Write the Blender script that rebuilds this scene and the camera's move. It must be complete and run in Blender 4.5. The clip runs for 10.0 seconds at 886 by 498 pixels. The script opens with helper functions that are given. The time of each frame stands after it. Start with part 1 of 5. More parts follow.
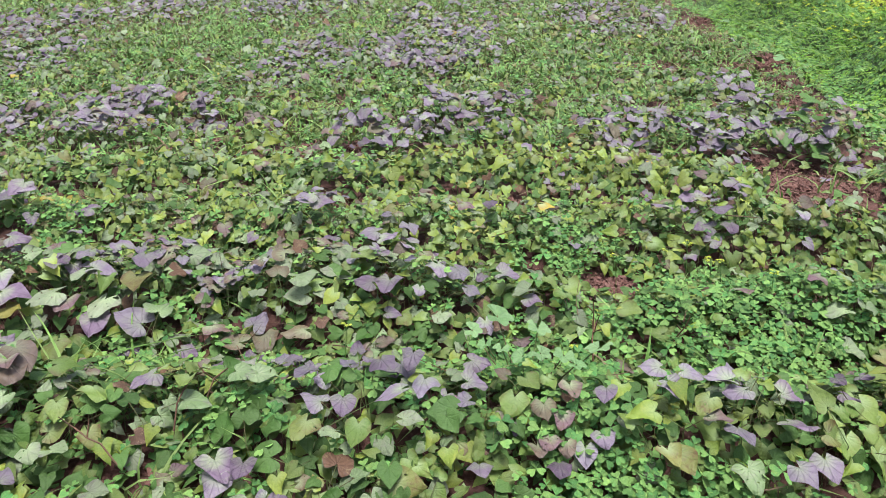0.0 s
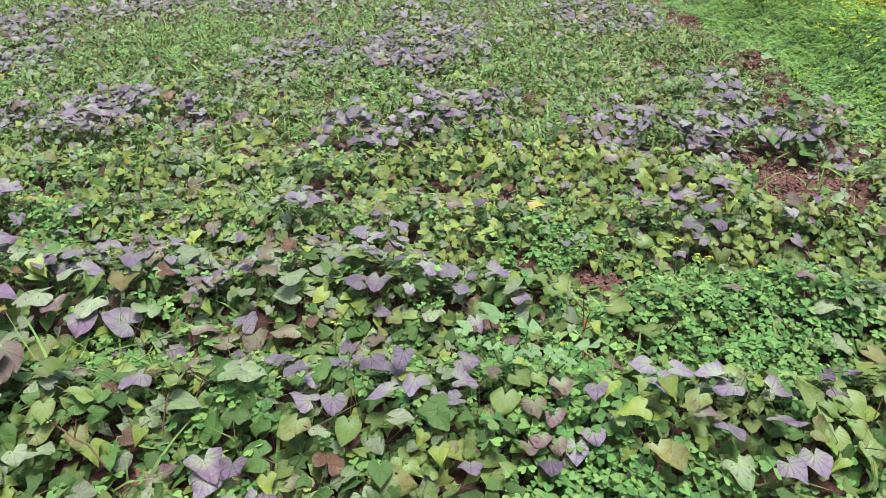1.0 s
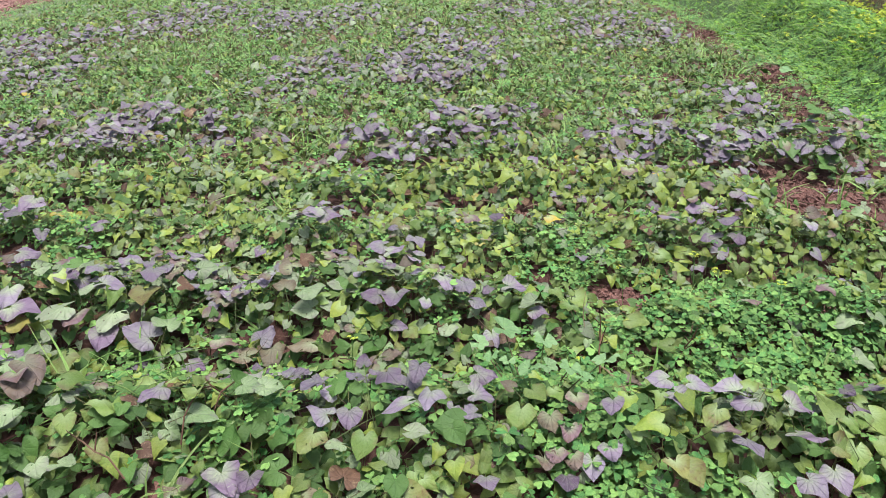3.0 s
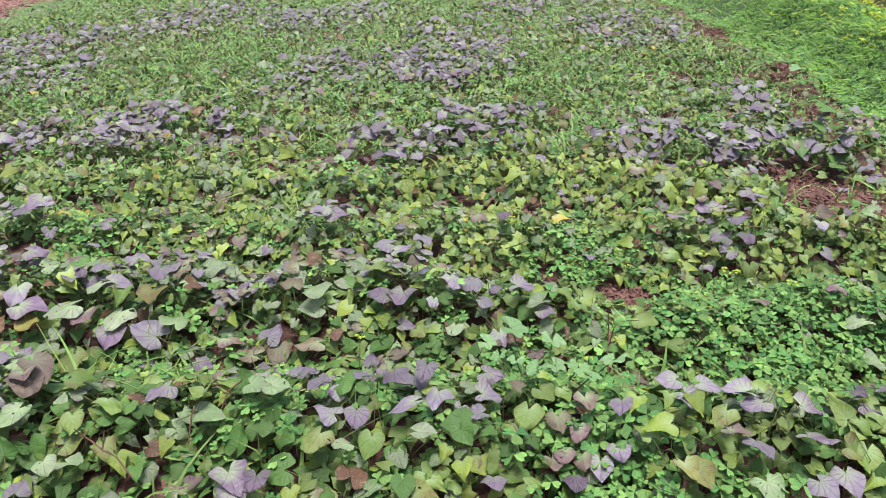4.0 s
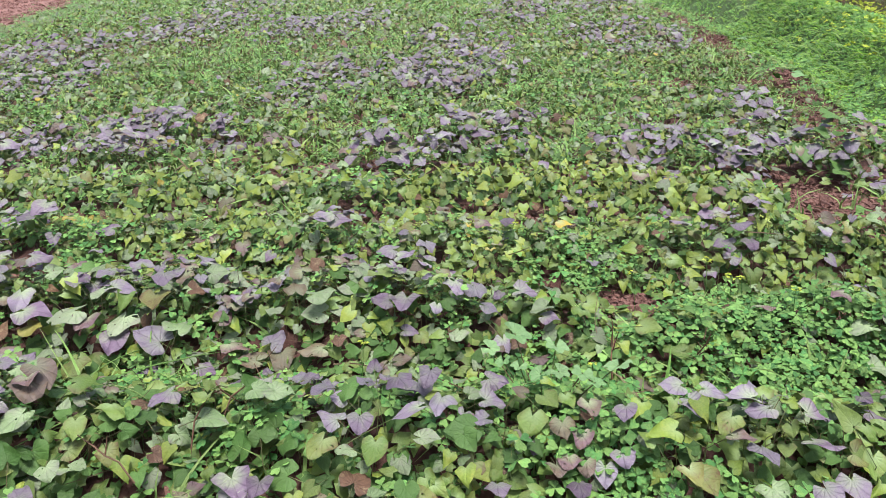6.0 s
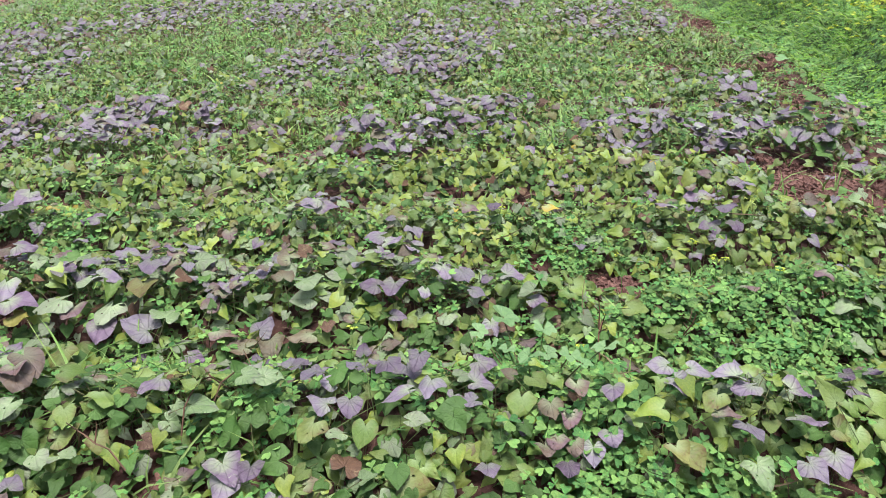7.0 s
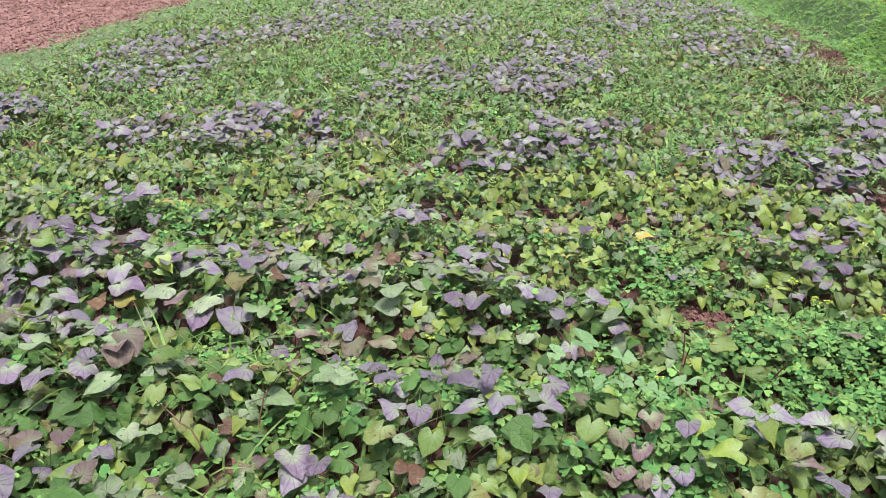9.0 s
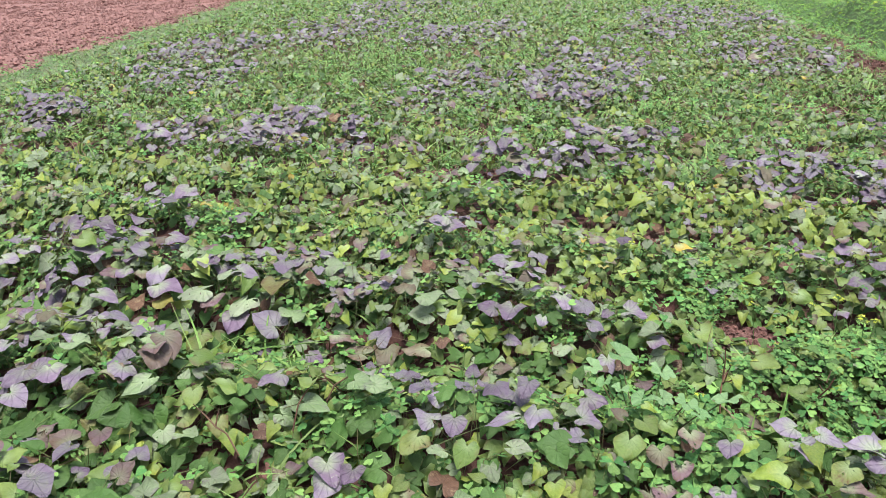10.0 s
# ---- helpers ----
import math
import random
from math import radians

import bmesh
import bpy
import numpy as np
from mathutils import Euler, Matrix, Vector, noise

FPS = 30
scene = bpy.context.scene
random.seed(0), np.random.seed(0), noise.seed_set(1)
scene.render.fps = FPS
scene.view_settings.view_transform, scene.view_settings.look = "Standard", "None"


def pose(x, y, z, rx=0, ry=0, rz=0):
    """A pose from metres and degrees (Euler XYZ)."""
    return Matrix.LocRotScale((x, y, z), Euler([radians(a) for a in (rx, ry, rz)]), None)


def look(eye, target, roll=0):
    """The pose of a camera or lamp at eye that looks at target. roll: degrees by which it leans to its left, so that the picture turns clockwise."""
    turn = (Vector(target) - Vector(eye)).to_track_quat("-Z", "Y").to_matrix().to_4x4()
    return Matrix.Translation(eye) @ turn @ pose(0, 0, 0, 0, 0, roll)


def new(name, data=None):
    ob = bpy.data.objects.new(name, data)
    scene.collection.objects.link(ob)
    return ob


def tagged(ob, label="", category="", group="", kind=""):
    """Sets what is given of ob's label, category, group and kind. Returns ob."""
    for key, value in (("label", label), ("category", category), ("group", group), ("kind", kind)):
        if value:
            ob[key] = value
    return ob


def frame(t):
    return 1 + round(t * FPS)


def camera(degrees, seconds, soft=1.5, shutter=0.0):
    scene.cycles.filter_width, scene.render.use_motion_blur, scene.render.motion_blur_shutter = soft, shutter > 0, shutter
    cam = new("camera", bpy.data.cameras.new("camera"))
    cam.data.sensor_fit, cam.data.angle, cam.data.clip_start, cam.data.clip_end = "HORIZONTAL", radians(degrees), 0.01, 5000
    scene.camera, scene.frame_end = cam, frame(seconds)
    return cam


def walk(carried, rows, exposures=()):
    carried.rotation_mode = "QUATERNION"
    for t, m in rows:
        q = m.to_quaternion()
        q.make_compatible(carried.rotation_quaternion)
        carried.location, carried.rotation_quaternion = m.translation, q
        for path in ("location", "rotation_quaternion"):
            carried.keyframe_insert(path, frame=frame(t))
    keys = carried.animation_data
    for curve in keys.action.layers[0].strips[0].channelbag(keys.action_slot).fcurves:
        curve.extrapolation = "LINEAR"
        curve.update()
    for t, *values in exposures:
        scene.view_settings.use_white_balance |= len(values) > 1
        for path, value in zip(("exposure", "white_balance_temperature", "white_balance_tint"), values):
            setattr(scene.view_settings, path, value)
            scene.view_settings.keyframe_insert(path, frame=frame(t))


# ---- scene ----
cam = camera(62.9, 10.0, soft=0.35)
PATH = [
    (0, (0.016, 0.238, 1.512), (0.016, 2.041, 0.646), -0.3),
    (0.5, (0.014, 0.241, 1.509), (0.034, 2.045, 0.645), -0.3),
    (1, (0.017, 0.241, 1.506), (0.044, 2.043, 0.638), -0.2),
    (1.5, (0.015, 0.231, 1.508), (0.054, 2.039, 0.654), -0.2),
    (2, (0.019, 0.224, 1.512), (0.064, 2.039, 0.673), -0.4),
    (2.5, (0.023, 0.221, 1.512), (0.052, 2.042, 0.685), -0.5),
    (2.7, (0.025, 0.224, 1.511), (0.024, 2.045, 0.683), -0.8),
    (4, (0.021, 0.239, 1.507), (-0.02, 2.056, 0.674), -1.1),
    (4.5, (0.02, 0.234, 1.508), (-0.012, 2.056, 0.682), -1.1),
    (5, (0.022, 0.233, 1.509), (-0.013, 2.059, 0.694), -1.2),
    (6.3, (0.018, 0.242, 1.498), (-0.045, 2.066, 0.68), -1.1),
    (6.5, (0.019, 0.243, 1.495), (-0.071, 2.058, 0.66), -1.4),
    (7, (0.018, 0.228, 1.495), (0.004, 2.039, 0.648), -1.4),
    (7.5, (0.073, 0.22, 1.49), (0.104, 2.036, 0.653), 1.8),
    (8, (0.089, 0.215, 1.505), (0.064, 2.035, 0.677), 0.7),
    (8.5, (0.098, 0.213, 1.49), (-0.018, 2.035, 0.674), -0.8),
    (9, (0.076, 0.211, 1.493), (-0.215, 2.022, 0.695), -0.5),
    (9.5, (0.052, 0.211, 1.492), (-0.36, 2.006, 0.713), -0.3),
    (10, (0.046, 0.228, 1.5), (-0.325, 2.029, 0.714), -0.3),
]
walk(cam, [(t, look(eye, target, roll)) for t, eye, target, roll in PATH], exposures=[(0, 1.86, 6150, 10.2), (10, 1.92, 6150, 10.2)])

# ---- world, sun ----
world = bpy.data.worlds.new("overcast_sky")
scene.world = world
world.use_nodes = True
wn, wl = world.node_tree.nodes, world.node_tree.links
wn.clear()
sky = wn.new("ShaderNodeTexSky")
sky.sky_type = "NISHITA"
sky.sun_disc = False
sky.sun_elevation = radians(79)
sky.sun_rotation = radians(150)
sky.dust_density = 4.0
cloud = wn.new("ShaderNodeHueSaturation")
cloud.inputs["Saturation"].default_value = 0.74
back = wn.new("ShaderNodeBackground")
back.inputs["Strength"].default_value = 0.06
wout = wn.new("ShaderNodeOutputWorld")
wl.new(sky.outputs["Color"], cloud.inputs["Color"])
wl.new(cloud.outputs["Color"], back.inputs["Color"])
wl.new(back.outputs["Background"], wout.inputs["Surface"])
sun_data = bpy.data.lights.new("sun", "SUN")
sun_data.energy, sun_data.angle, sun_data.color = 1.5, radians(18), (1.0, 0.98, 0.955)
sun = new("sun", sun_data)
sun.matrix_basis = look((2.0, -3.4, 20.0), (0, 0, 0))
tagged(sun, "veiled sun behind an even overcast sky", "sun", kind="structure")


# ---- materials ----
def material(name):
    m = bpy.data.materials.new(name)
    m.use_nodes = True
    m.node_tree.nodes.clear()
    return m, m.node_tree.nodes, m.node_tree.links


def mix_rgb(n, l, fac, a, b, blend="MIX"):
    x = n.new("ShaderNodeMix")
    x.data_type, x.blend_type = "RGBA", blend
    for socket, value in ((0, fac), (6, a), (7, b)):
        if isinstance(value, (float, int)):
            x.inputs[socket].default_value = value
        elif isinstance(value, tuple):
            x.inputs[socket].default_value = (*value, 1.0)
        else:
            l.new(value, x.inputs[socket])
    return x.outputs[2]


def calc(n, l, op, a, b=0.0, c=0.0):
    x = n.new("ShaderNodeMath")
    x.operation = op
    for k, value in enumerate((a, b, c)):
        if isinstance(value, (float, int)):
            x.inputs[k].default_value = value
        else:
            l.new(value, x.inputs[k])
    return x.outputs[0]


def ramp(n, l, fac, lo, hi):
    x = n.new("ShaderNodeMapRange")
    l.new(fac, x.inputs[0])
    x.inputs[1].default_value, x.inputs[2].default_value = lo, hi
    return x.outputs[0]


def noise_of(n, l, vec, scale, detail=3.0, rough=0.55):
    x = n.new("ShaderNodeTexNoise")
    x.inputs["Scale"].default_value, x.inputs["Detail"].default_value, x.inputs["Roughness"].default_value = scale, detail, rough
    if vec is not None:
        l.new(vec, x.inputs["Vector"])
    return x.outputs["Fac"]


def leaf_material(name, main, other, vein, stain, stain_amount=0.3, gloss=0.45, through_light=0.2, veins=1.0, lift=0.35, shine=0.55, rim=0.0, holes=False):
    """A thin leaf: two tones from leaf to leaf, ribs, stains and a slight sheen."""
    m, n, l = material(name)
    info, geo, uv = n.new("ShaderNodeObjectInfo"), n.new("ShaderNodeNewGeometry"), n.new("ShaderNodeUVMap")
    uv.uv_map = "UVMap"
    rand = calc(n, l, "FRACT", calc(n, l, "ADD", info.outputs["Random"], geo.outputs["Random Per Island"]))
    rand2 = calc(n, l, "FRACT", calc(n, l, "MULTIPLY", rand, 17.31))
    shift = n.new("ShaderNodeVectorMath")
    shift.operation = "MULTIPLY_ADD"
    comb = n.new("ShaderNodeCombineXYZ")
    l.new(rand, comb.inputs[0]), l.new(rand2, comb.inputs[1]), l.new(rand, comb.inputs[2])
    l.new(comb.outputs[0], shift.inputs[0])
    shift.inputs[1].default_value = (37.0, 53.0, 19.0)
    l.new(uv.outputs[0], shift.inputs[2])
    coarse = noise_of(n, l, shift.outputs[0], 2.2, 3.0)
    fine = noise_of(n, l, shift.outputs[0], 14.0, 4.0, 0.65)
    blend = ramp(n, l, calc(n, l, "ADD", calc(n, l, "MULTIPLY", rand, 0.75), calc(n, l, "MULTIPLY", coarse, 0.7)), 0.35, 1.05)
    col = mix_rgb(n, l, blend, main, other)
    sep = n.new("ShaderNodeSeparateXYZ")
    l.new(uv.outputs[0], sep.inputs[0])
    across = calc(n, l, "SUBTRACT", sep.outputs[0], 0.5)
    along = calc(n, l, "ADD", sep.outputs[1], 0.02)
    side = calc(n, l, "ABSOLUTE", across)
    mid = calc(n, l, "SUBTRACT", 1.0, ramp(n, l, side, 0.004, 0.02))
    reach = calc(n, l, "SQRT", calc(n, l, "ADD", calc(n, l, "MULTIPLY", across, across), calc(n, l, "MULTIPLY", along, along)))
    angle = calc(n, l, "ABSOLUTE", calc(n, l, "ARCTAN2", across, along))
    bow = calc(n, l, "ADD", angle, calc(n, l, "MULTIPLY", reach, -0.45))
    fan = calc(n, l, "ABSOLUTE", calc(n, l, "SUBTRACT", calc(n, l, "FRACT", calc(n, l, "MULTIPLY", bow, 1.9)), 0.5))
    apart = calc(n, l, "MULTIPLY", fan, calc(n, l, "ADD", reach, 0.02))
    rib = calc(n, l, "SUBTRACT", 1.0, ramp(n, l, apart, 0.004, 0.022))
    line = calc(n, l, "MAXIMUM", mid, calc(n, l, "MULTIPLY", rib, 0.8))
    quilt = ramp(n, l, calc(n, l, "MINIMUM", apart, side), 0.0, 0.09)
    col = mix_rgb(n, l, calc(n, l, "MULTIPLY", line, 0.2 * veins), col, vein)
    spot = ramp(n, l, calc(n, l, "ADD", calc(n, l, "MULTIPLY", coarse, 0.6), calc(n, l, "MULTIPLY", fine, 0.5)), 0.56, 0.7)
    col = mix_rgb(n, l, calc(n, l, "MULTIPLY", spot, stain_amount), col, stain)
    if rim:
        shape = n.new("ShaderNodeFloatCurve")
        curve = shape.mapping.curves[0]
        curve.points[0].location, curve.points[1].location = (0.0, 0.42), (1.0, 0.02)
        for px, py in ((0.25, 0.5), (0.6, 0.44), (0.88, 0.22)):
            curve.points.new(px, py)
        shape.mapping.update()
        l.new(along, shape.inputs["Value"])
        edge = ramp(n, l, calc(n, l, "DIVIDE", side, shape.outputs[0]), 0.62, 1.0)
        ragged = calc(n, l, "MULTIPLY", edge, ramp(n, l, coarse, 0.42, 0.62))
        col = mix_rgb(n, l, calc(n, l, "MULTIPLY", ragged, rim), col, stain)
        heart = calc(n, l, "SUBTRACT", 1.0, ramp(n, l, calc(n, l, "ADD", reach, calc(n, l, "MULTIPLY", coarse, -0.3)), -0.1, 0.3))
        col = mix_rgb(n, l, calc(n, l, "MULTIPLY", heart, calc(n, l, "ADD", 0.15, calc(n, l, "MULTIPLY", rand2, 0.55))), col, (0.25, 0.32, 0.16))
    value = calc(n, l, "ADD", 1.0 - lift, calc(n, l, "MULTIPLY", calc(n, l, "ADD", rand2, calc(n, l, "MULTIPLY", ramp(n, l, fine, 0.3, 0.7), 0.55)), lift * 1.45))
    comb2 = n.new("ShaderNodeCombineXYZ")
    for k in range(3):
        l.new(value, comb2.inputs[k])
    col = mix_rgb(n, l, 1.0, col, comb2.outputs[0], "MULTIPLY")
    bsdf = n.new("ShaderNodeBsdfPrincipled")
    l.new(col, bsdf.inputs["Base Color"])
    l.new(calc(n, l, "ADD", gloss, calc(n, l, "MULTIPLY", fine, 0.25)), bsdf.inputs["Roughness"])
    bsdf.inputs["Specular IOR Level"].default_value = shine * 0.75
    bump = n.new("ShaderNodeBump")
    bump.inputs["Strength"].default_value, bump.inputs["Distance"].default_value = 0.75, 0.0075
    l.new(calc(n, l, "ADD", calc(n, l, "MULTIPLY", line, -0.22 * (0.3 + 0.3 * veins)), calc(n, l, "ADD", calc(n, l, "MULTIPLY", fine, 0.5), calc(n, l, "ADD", calc(n, l, "MULTIPLY", coarse, 0.9), calc(n, l, "MULTIPLY", quilt, 0.3 * (0.3 + 0.3 * veins))))), bump.inputs["Height"])
    l.new(bump.outputs[0], bsdf.inputs["Normal"])
    clear = n.new("ShaderNodeBsdfTranslucent")
    l.new(col, clear.inputs["Color"])
    both, out = n.new("ShaderNodeMixShader"), n.new("ShaderNodeOutputMaterial")
    both.inputs[0].default_value = through_light * 0.6
    l.new(bsdf.outputs[0], both.inputs[1]), l.new(clear.outputs[0], both.inputs[2])
    last = both.outputs[0]
    if holes:
        gap, cut = n.new("ShaderNodeBsdfTransparent"), n.new("ShaderNodeMixShader")
        bites = noise_of(n, l, shift.outputs[0], 8.0, 0.0)
        l.new(calc(n, l, "MULTIPLY", calc(n, l, "GREATER_THAN", bites, 0.77), calc(n, l, "GREATER_THAN", rand2, 0.55)), cut.inputs[0])
        l.new(last, cut.inputs[1]), l.new(gap.outputs[0], cut.inputs[2])
        last = cut.outputs[0]
    l.new(last, out.inputs["Surface"])
    return m


def rough_material(name, a, b, c, scale, roughness=0.9, bump_depth=0.01, bump_scale=60.0):
    """Soil, straw or concrete: three tones at two sizes, with a grainy relief, in metres."""
    m, n, l = material(name)
    tc = n.new("ShaderNodeNewGeometry")
    pos = tc.outputs["Position"]
    coarse, fine = noise_of(n, l, pos, scale, 4.0), noise_of(n, l, pos, bump_scale, 5.0, 0.7)
    col = mix_rgb(n, l, ramp(n, l, coarse, 0.35, 0.65), a, b)
    col = mix_rgb(n, l, ramp(n, l, fine, 0.5, 0.75), col, c)
    grey = n.new("ShaderNodeCombineXYZ")
    value = calc(n, l, "ADD", 0.84, calc(n, l, "MULTIPLY", tc.outputs["Random Per Island"], 0.32))
    for k in range(3):
        l.new(value, grey.inputs[k])
    col = mix_rgb(n, l, 1.0, col, grey.outputs[0], "MULTIPLY")
    bsdf, out = n.new("ShaderNodeBsdfPrincipled"), n.new("ShaderNodeOutputMaterial")
    l.new(col, bsdf.inputs["Base Color"])
    bsdf.inputs["Roughness"].default_value = roughness
    bump = n.new("ShaderNodeBump")
    bump.inputs["Strength"].default_value, bump.inputs["Distance"].default_value = 0.8, bump_depth
    l.new(calc(n, l, "ADD", fine, calc(n, l, "MULTIPLY", coarse, 1.5)), bump.inputs["Height"])
    l.new(bump.outputs[0], bsdf.inputs["Normal"])
    l.new(bsdf.outputs[0], out.inputs["Surface"])
    return m


BROWN = (0.0853, 0.04, 0.0187)
LEAF = {
    "P": leaf_material("purple_leaf", (0.128, 0.085, 0.124), (0.193, 0.161, 0.197), (0.0515, 0.0249, 0.0539), (0.157, 0.164, 0.0997), 0.5, 0.40, 0.17, 1.7, 0.4, 0.5, rim=0.6),
    "L": leaf_material("pale_mixed_leaf", (0.134, 0.193, 0.078), (0.184, 0.213, 0.125), (0.104, 0.0948, 0.0749), (0.131, 0.11, 0.105), 0.55, 0.38, 0.14, 1.2, rim=0.7, holes=True),
    "M": leaf_material("mauve_brown_leaf", (0.121, 0.072, 0.0783), (0.128, 0.107, 0.0616), (0.0576, 0.0259, 0.028), BROWN, 0.55, 0.42, 0.12, rim=0.6, holes=True),
    "G": leaf_material("green_leaf", (0.0921, 0.151, 0.0246), (0.155, 0.209, 0.0492), (0.138, 0.192, 0.0443), (0.106, 0.0846, 0.0307), 0.35, 0.40, 0.26, 0.2, 0.4, 0.45, rim=0.8),
    "D": leaf_material("deep_green_leaf", (0.0458, 0.101, 0.0177), (0.0778, 0.145, 0.032), (0.0715, 0.137, 0.0287), (0.0556, 0.0616, 0.0258), 0.25, 0.40, 0.22, 0.2, 0.4, 0.45),
    "T": leaf_material("lime_leaf", (0.15, 0.214, 0.0282), (0.228, 0.273, 0.0488), (0.217, 0.256, 0.0601), (0.228, 0.19, 0.0187), 0.35, 0.40, 0.30, 0.2, 0.4, 0.45, rim=0.4),
    "O": leaf_material("olive_spotted_leaf", (0.12, 0.149, 0.032), (0.161, 0.149, 0.0427), (0.12, 0.125, 0.0373), BROWN, 0.8, 0.42, 0.14, 0.6, rim=0.7, holes=True),
    "Y": leaf_material("yellow_leaf", (0.333, 0.234, 0.0242), (0.267, 0.239, 0.0485), (0.303, 0.217, 0.0303), (0.152, 0.0741, 0.0182), 0.6, 0.42, 0.16, 0.5, rim=0.4, holes=True),
    "B": leaf_material("withered_brown_leaf", (0.107, 0.0533, 0.024), (0.0746, 0.04, 0.0267), (0.0427, 0.0213, 0.0133), (0.213, 0.16, 0.08), 0.7, 0.55, 0.08),
    "W": leaf_material("bleached_leaf", (0.192, 0.197, 0.155), (0.16, 0.16, 0.123), (0.138, 0.107, 0.08), (0.16, 0.117, 0.08), 0.4, 0.5, 0.12),
    "S": leaf_material("mint_leaf", (0.109, 0.202, 0.0693), (0.161, 0.253, 0.106), (0.235, 0.317, 0.146), (0.123, 0.223, 0.0583), 0.3, 0.42, 0.18, 0.7),
    "X": leaf_material("sorrel_leaf", (0.0617, 0.179, 0.0441), (0.174, 0.299, 0.0735), (0.0999, 0.24, 0.0539), (0.188, 0.261, 0.0441), 0.35, 0.42, 0.22, 0.25, 0.5, 0.45),
    "R": leaf_material("grass_blade", (0.124, 0.246, 0.0462), (0.227, 0.323, 0.0927), (0.139, 0.246, 0.0654), (0.232, 0.246, 0.0708), 0.4, 0.36, 0.2, 0.2),
    "V": leaf_material("bank_grass_blade", (0.118, 0.287, 0.0319), (0.251, 0.4, 0.0546), (0.153, 0.31, 0.0727), (0.23, 0.31, 0.0546), 0.3, 0.40, 0.32, 0.2, 0.4, 0.35),
    "H": leaf_material("dry_straw", (0.203, 0.155, 0.0853), (0.138, 0.0903, 0.0533), (0.16, 0.117, 0.064), BROWN, 0.5, 0.7, 0.1, 0.2),
    "F": leaf_material("yellow_petal", (0.545, 0.59, 0.0476), (0.517, 0.59, 0.0889), (0.559, 0.504, 0.00889), (0.49, 0.54, 0.0296), 0.2, 0.5, 0.3, 0.1, 0.1),
}
STEM = leaf_material("vine_stem", (0.131, 0.179, 0.0512), (0.152, 0.126, 0.0512), (0.139, 0.15, 0.064), BROWN, 0.4, 0.5, 0.05, 0.0)
DRY_STEM = leaf_material("dry_red_stem", (0.107, 0.048, 0.0267), (0.15, 0.0903, 0.0533), (0.107, 0.0533, 0.032), BROWN, 0.5, 0.7, 0.02, 0.0)
# same soil twice: the ground carries gap shade in its colour, crumbs stay lighter
SHADED_SOIL_MAT = rough_material("shaded_red_soil", (0.0612, 0.0245, 0.0173), (0.0936, 0.0403, 0.0288), (0.144, 0.072, 0.054), 7.0, 0.92, 0.012, 70.0)
CRUMB_MAT = rough_material("crumbly_red_soil", (0.108, 0.0446, 0.0331), (0.173, 0.0828, 0.0634), (0.259, 0.151, 0.119), 7.0, 0.92, 0.008, 90.0)
PLOWED_MAT = rough_material("dry_tilled_soil", (0.168, 0.0798, 0.0639), (0.249, 0.128, 0.106), (0.319, 0.181, 0.152), 2.5, 0.95, 0.03, 30.0)
FAR_MAT = rough_material("distant_meadow", (0.072, 0.115, 0.036), (0.122, 0.144, 0.0576), (0.144, 0.0936, 0.0576), 0.4, 0.95, 0.03, 9.0)
# bank ground: shade of the hollows between plants put into a dark green
SHADED_BANK_MAT = rough_material("shaded_bank_ground", (0.05, 0.085, 0.025), (0.075, 0.12, 0.036), (0.085, 0.1, 0.045), 9.0, 0.95, 0.01, 80.0)
TURF_MAT = rough_material("mossy_turf", (0.0864, 0.138, 0.0518), (0.138, 0.173, 0.0778), (0.19, 0.146, 0.095), 5.0, 0.95, 0.02, 50.0)
CONCRETE = rough_material("pale_concrete", (0.274, 0.27, 0.266), (0.324, 0.32, 0.317), (0.23, 0.227, 0.223), 1.2, 0.85, 0.002, 120.0)

# ---- plan of the field, laid out to fit the camera's view: lines, patches (x, y, half width, half depth, strength) ----
PURPLE_NEAR = [
    (-2.09, 3.44, 0.2, 0.28, 0.9), (-1.67, 2.7, 0.17, 0.17, 0.6), (-1.16, 2.64, 0.29, 0.34, 0.45), (-0.65, 2.66, 0.24, 0.21, 0.4),
    (0.03, 2.67, 0.35, 0.14, 0.6), (-0.56, 2.29, 0.2, 0.12, 0.6), (-0.14, 2.01, 0.32, 0.15, 0.7), (-0.5, 1.6, 0.1, 0.07, 0.8),
    (0.35, 1.78, 0.13, 0.21, 0.5), (0.78, 2.02, 0.19, 0.1, 0.7), (1.1, 1.95, 0.12, 0.05, 0.7), (0.88, 1.71, 0.15, 0.14, 0.55),
    (-1.3, 1.91, 0.07, 0.09, 0.6), (-0.6, 3.43, 0.12, 0.16, 0.9), (-0.26, 3.08, 0.25, 0.19, 0.55), (1.23, 3.28, 0.18, 0.28, 0.4),
    (1.63, 3.13, 0.13, 0.18, 0.35), (-2.17, 2.78, 0.3, 0.25, 0.5), (-1.68, 2.18, 0.25, 0.35, 0.4), (-1.26, 1.57, 0.18, 0.15, 0.35),
]
